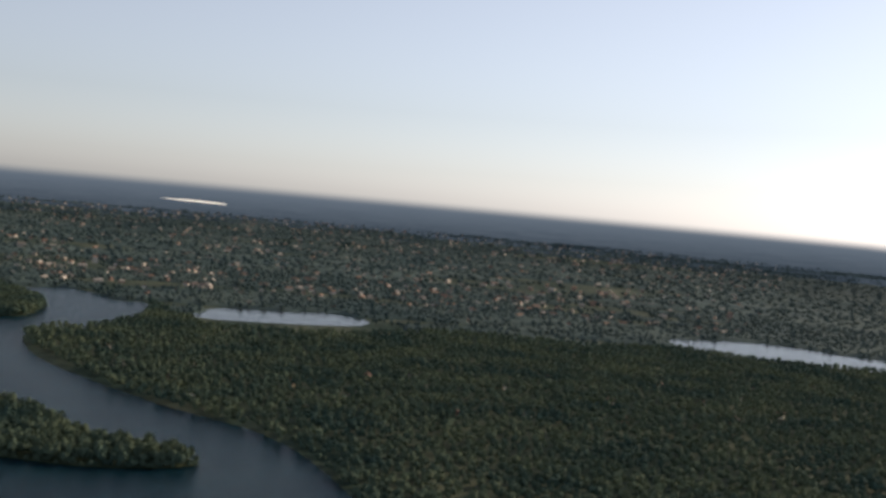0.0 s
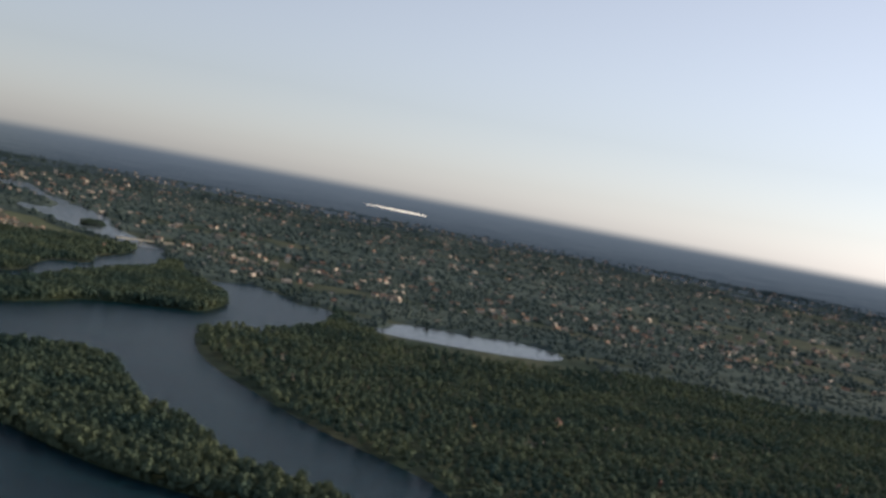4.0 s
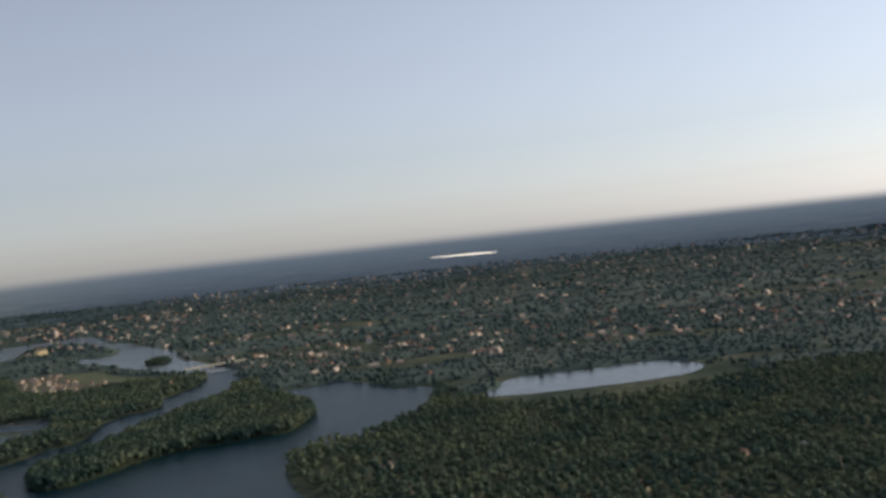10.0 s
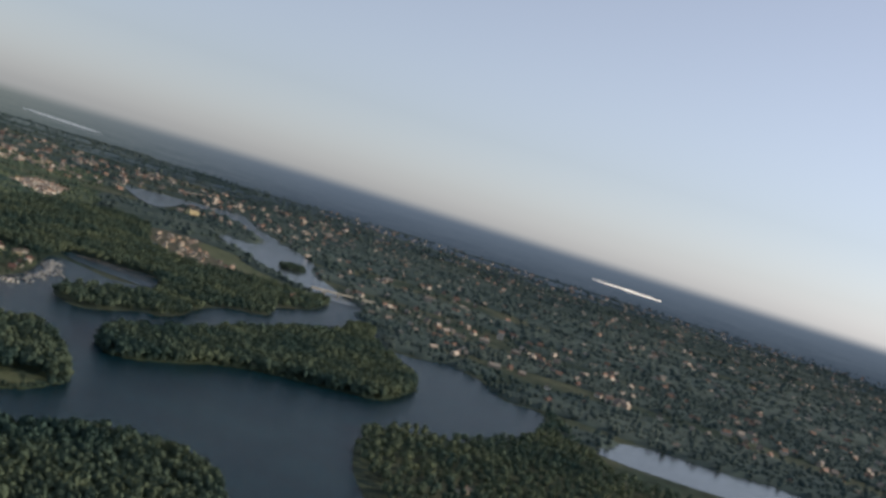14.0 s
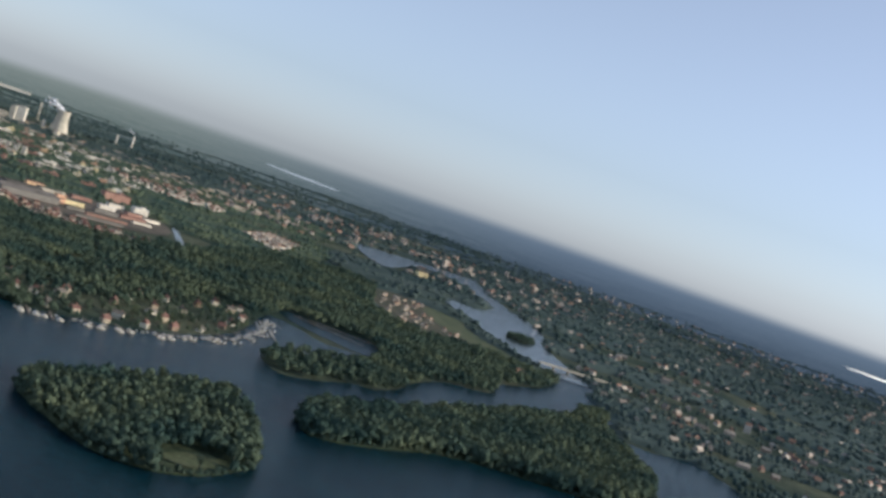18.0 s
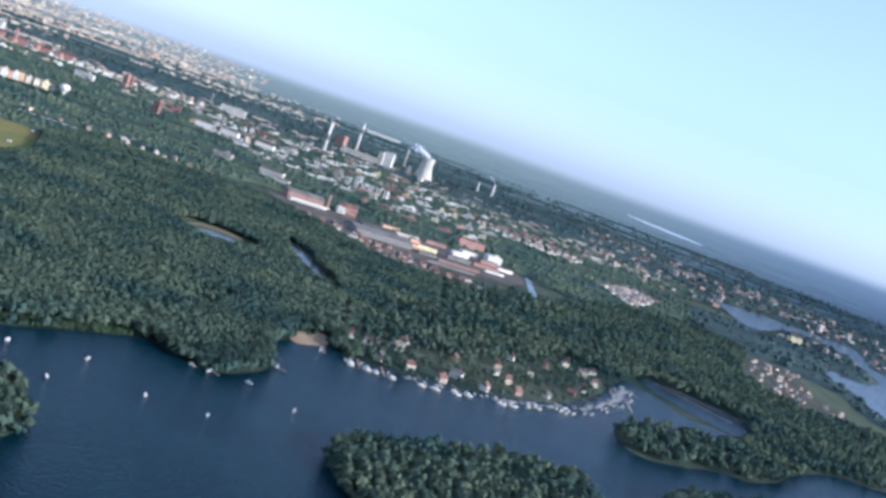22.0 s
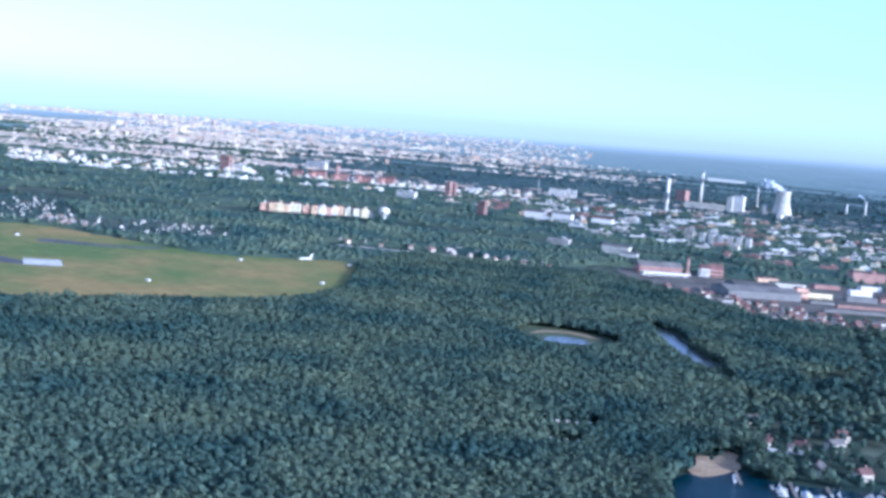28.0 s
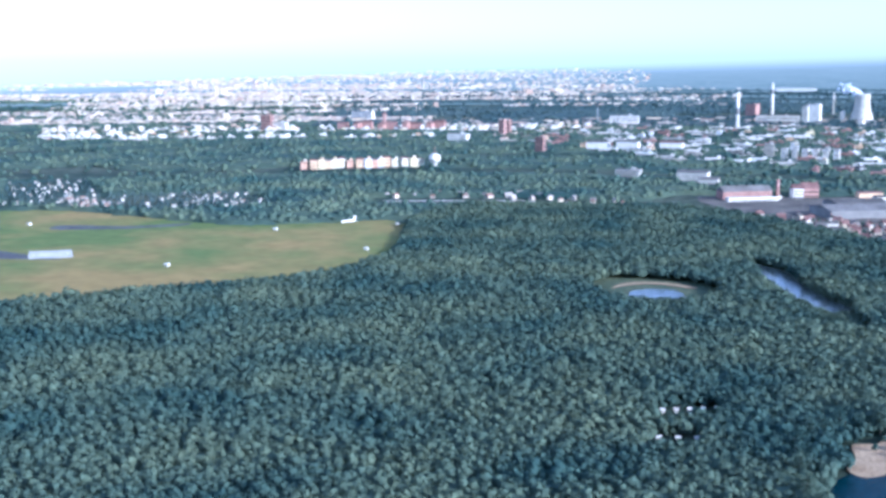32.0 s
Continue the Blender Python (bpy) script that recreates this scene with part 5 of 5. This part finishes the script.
# ---------------------------------------------------------------- boats and jetties
def boat_proto(length, beam, canvas, mast, text):
    t = thing("boat", text, "boat", spot(0, 0), "moored boats")
    bm = bmesh.new()
    rings = []
    for u, wdt, keel in ((-0.5, 0.72, 0.1), (-0.2, 1.0, 0.0), (0.15, 0.92, 0.0), (0.36, 0.55, 0.08), (0.5, 0.04, 0.35)):
        y = u * length
        rings.append([bm.verts.new(c) for c in ((-beam / 2 * wdt, y, 0.95 + 0.2 * max(u, 0)), (-beam * 0.32 * wdt, y, keel), (beam * 0.32 * wdt, y, keel), (beam / 2 * wdt, y, 0.95 + 0.2 * max(u, 0)))])
    for a, b in zip(rings, rings[1:]):
        for i in range(3):
            bm.faces.new((a[i], a[i + 1], b[i + 1], b[i]))
        bm.faces.new((a[3], a[0], b[0], b[3]))
    bm.faces.new(rings[0]), bm.faces.new(rings[-1][::-1])
    bmesh.ops.recalc_face_normals(bm, faces=bm.faces)
    part("hull", bm, GLOSSWHITE, t)
    cabin = part("cabin", box_bm(beam * 0.66, length * 0.34, 0.75, 0, length * 0.05, 1.0, 0.12), GLOSSWHITE, t)
    part("windscreen", box_bm(beam * 0.6, 0.08, 0.45, 0, length * 0.23, 1.25), DARKGLASS, cabin)
    if canvas:
        part("canvas_cover", box_bm(beam * 0.72, length * 0.26, 0.5, 0, -length * 0.28, 1.0, 0.1), BLUECOVER, t)
    if mast:
        part("mast", lathe_bm([(0.09, 1.6), (0.05, length * 1.15)], 6, 0, length * 0.1), STEEL, t)
        part("boom", box_bm(0.12, length * 0.4, 0.12, 0, -length * 0.12, 2.3), STEEL, t)
    return t


BOATS = [boat_proto(5.2, 1.8, True, False, "white motor boat with blue canvas cover, moored"), boat_proto(4.4, 1.6, False, False, "small white cabin boat, moored"), boat_proto(5.8, 1.8, False, True, "white sailing boat with bare mast, moored"), boat_proto(6.4, 2.1, True, False, "large white cabin cruiser, moored")]

DINGHY = boat_proto(3.4, 1.5, False, False, "small open white dinghy on the lake")


def jetty(x0, y0, x1, y1, wide=1.8):
    length = math.hypot(x1 - x0, y1 - y0)
    turn = math.degrees(math.atan2(y1 - y0, x1 - x0))
    t = thing("jetty", "grey wooden jetty on posts over the lake", "jetty", pose(x0, y0, 0.5, 0, 0, turn), "boat jetties")
    n = max(3, int(length / 2.2))
    part("beam", box_bm(length, 0.2, 0.2, length / 2, -wide * 0.35, 0.5), WOOD, t)
    part("beam", box_bm(length, 0.2, 0.2, length / 2, wide * 0.35, 0.5), WOOD, t)
    plank = bpy.data.meshes.new("plank")
    bm = box_bm(length / n * 0.93, wide, 0.08, 0, 0, 0.71)
    bm.to_mesh(plank), bm.free(), plank.materials.append(WOOD)
    for i in range(n):
        part("plank", plank, WOOD, t, at=pose((i + 0.5) * length / n, 0, 0))
    for i in range(0, n + 1, 3):
        part("post", lathe_bm([(0.13, -0.6), (0.12, 1.2)], 6, i * length / n, wide * 0.42), WOOD, t)


SHORELINE = [Vector(p) for p in ((-700, 1136), (-670, 1168), (-640, 1234), (-624, 1306), (-625, 1378), (-648, 1466), (-682, 1550))]
moor = []
for a, b in zip(SHORELINE, SHORELINE[1:]):
    way = (b - a).normalized()
    out = Vector((-way.y, way.x))
    if out.x < 0:
        out = -out
    n = int((b - a).length / 4.0)
    for i in range(n):
        moor.append((a + (b - a) * ((i + 0.5) / n) + out * (9 + float(rng.normal(0, 2.0))), way, out))
    for k in (0.3, 0.75):
        q = a + (b - a) * k
        jetty(q.x - out.x * 4, q.y - out.y * 4, q.x + out.x * 26, q.y + out.y * 26)
        for j in range(3):
            for side in (-1, 1):
                moor.append((q + out * (12 + j * 5.0) + way * (side * 6.5), out, way))
for k in range(26):  # rows in the corner of the bay
    moor.append((Vector((-640 - (k % 9) * 6.4, 1462 + (k % 9) * 8.5)) + Vector((10, -3)) * (k // 9 + 1), Vector((0.55, 0.8)), Vector((0.8, -0.55))))
LAKE_POLY = smooth_outline(LAKE)
moor = [q for q in moor if inside(np.array([[q[0].x, q[0].y]]), LAKE_POLY)[0]]
for i, (q, way, out) in enumerate(moor):
    if rng.random() < 0.3:
        continue
    ang = math.degrees(math.atan2(-out.x, out.y)) + float(rng.normal(0, 5))
    copy_thing(BOATS[int(rng.integers(0, 4))], pose(q.x, q.y, 0.42, 0, 0, ang))
for i, (x, y, a) in enumerate(((-655, 875, 30), (-605, 880, 60), (-664, 1034, 60), (-652, 968, 20), (-676, 836, 10), (-625, 830, 80), (-632, 980, 120), (-590, 982, 40), (-648, 960, 20), (-657, 953, 110), (-712, 1124, 40), (-706, 1118, 40))):
    if i < 4:
        BOATS[i].matrix_basis = pose(x, y, 0.42, 0, 0, a)
    elif i < 6:
        copy_thing(DINGHY, pose(x, y, 0.42, 0, 0, a))
    else:
        copy_thing(BOATS[i % 2], pose(x, y, 0.42, 0, 0, a))
DINGHY.matrix_basis = pose(-580, 905, 0.42, 0, 0, 35)
jetty(-702, 1668, -592, 1652, 2.4)
jetty(-690, 1682, -600, 1690, 2.4)
jetty(-662, 962, -640, 962)
jetty(-672, 1028, -655, 1034)
jetty(-722, 1136, -700, 1116)
block("boathouse", -732, 1184, 11, 7, 3.4, 40, WHITE, WHITE, "white boathouse beside the beach", "boathouse", pitch=2.2)
block("boathouse", -736, 1208, 12, 7, 3.4, 40, WHITE, GREYROOF, "pale clubhouse behind the moorings", "boathouse", pitch=2)
for i in range(5):
    block("forest_hut", -832 + i * 3, 1098 + i * 6, 1.9, 1.7, 1.8, 45, GLOSSWHITE, WHITE, "small white hut in the forest clearing", "hut", "huts in a row", extras=False)
for i in range(3):
    block("forest_hut", -802 + i * 5, 1068 + i * 7, 2.0, 1.8, 1.8, 45, GLOSSWHITE, WHITE, "small white hut among the trees", "hut", "huts in a row", extras=False)


def road_bridge():
    t = thing("bridge", "pale concrete road bridge over the river", "bridge", pose(-480, 2188, 0, 0, 0, 38))
    part("deck", box_bm(130, 9, 1.4, 40, 0, 5), CONCRETE, t)
    for y in (-4.4, 4.4):
        part("parapet", box_bm(130, 0.3, 1.1, 40, y, 6.4), CONCRETE, t)
    for x in (0, 28, 56, 84):
        part("pier", box_bm(2.2, 7, 5.2, x, 0, -0.2), CONCRETE, t)


road_bridge()

# breakwater of the inlet, reeds along the shore
xy = np.array([(-736, 1113), (-741, 1121), (-747, 1127), (-751, 1138), (-744, 1149), (-752, 1160), (-746, 1165), (-737, 1162), (-731, 1155), (-739, 1136), (-752, 1148), (-733, 1105)], float)
tagged(new("beach_bushes", forest_mesh("beach_bushes", xy, rng.uniform(2.5, 4.5, len(xy)), MID_KINDS, LEAVES)), "bushes round the sandy beach", "bushes", kind="stuff")
xy = scatter([(-722, 772), (-702, 842), (-700, 938), (-712, 946), (-717, 842), (-738, 764)], 2.6)
tagged(new("reed_belt", forest_mesh("reed_belt", xy, rng.uniform(2.2, 3.6, len(xy)), FAR_KINDS, REED)), "belt of bright green reeds along the forest shore", "reeds", kind="stuff")


# ---------------------------------------------------------------- single trees by the water
def tree_proto(h, seed, text):
    r = np.random.default_rng(seed)
    t = thing("tree", text, "tree", spot(0, 0), "trees by the water")
    bm = lathe_bm([(0.32, 0), (0.24, h * 0.25), (0.14, h * 0.6), (0.05, h * 0.85)], 7)
    for k in range(6):
        a, z = k * 1.05 + r.uniform(0, 0.5), h * r.uniform(0.3, 0.6)
        limb = lathe_bm([(0.09, 0), (0.03, h * 0.28)], 5)
        bmesh.ops.transform(limb, matrix=pose(0, 0, z) @ pose(0, 0, 0, 0, 0, math.degrees(a)) @ pose(0, 0, 0, 0, 50, 0), verts=limb.verts)
        me = bpy.data.meshes.new("limb")
        limb.to_mesh(me), limb.free(), bm.from_mesh(me), bpy.data.meshes.remove(me)
    part("trunk", bm, BARK, t)
    v = []
    for k in range(420):
        if k % 28 == 0:
            d = r.normal(0, 1, 3)
            d /= np.linalg.norm(d)
            c, s = d * (h * 0.2, h * 0.2, h * 0.26) * r.uniform(0.5, 1.0) + (0, 0, h * 0.64), h * 0.13 * r.uniform(0.7, 1.3)
        p = r.normal(0, 1, 3)
        p = c + p / np.linalg.norm(p) * s * r.uniform(0.75, 1.05)
        v += [p + r.normal(0, h * 0.032, 3) for _ in range(3)]
    v, f = [np.array(v)], [np.arange(1260).reshape(-1, 3)]
    part("crown", tri_mesh("crown", np.concatenate(v), np.concatenate(f), LEAVES, False), LEAVES, t)
    return t


TREES = [tree_proto(13, 1, "broad leafy tree at the water's edge"), tree_proto(15.5, 2, "tall leafy tree at the water's edge"), tree_proto(10.5, 3, "young leafy tree at the water's edge"), tree_proto(14, 4, "leafy alder at the water's edge")]
spots = []
for outline, inset, step in ((ISLANDS[3], 0.86, 1), (ISLANDS[0], 0.93, 2), (ISLANDS[2], 0.93, 2), (ISLANDS[1], 0.96, 3)):
    cx, cy = np.mean(outline, 0)
    spots += [(cx + (x - cx) * inset, cy + (y - cy) * inset, 1.2) for x, y in outline[::step]]
shore = smooth_outline([(-708, 948), (-672, 962), (-658, 985), (-674, 1030), (-722, 1070), (-762, 1120), (-745, 1165), (-700, 1215), (-662, 1280), (-660, 1370), (-690, 1440), (-900, 1300), (-800, 1000)], 5)[:52]
spots += [(x, y, 0.0) for x, y in shore]
for i, (x, y, z) in enumerate(spots):
    m = pose(float(x), float(y), z, 0, 0, float(rng.uniform(0, 360)))
    if i < 4:
        TREES[i].matrix_basis = m
    else:
        copy_thing(TREES[i % 4], m)
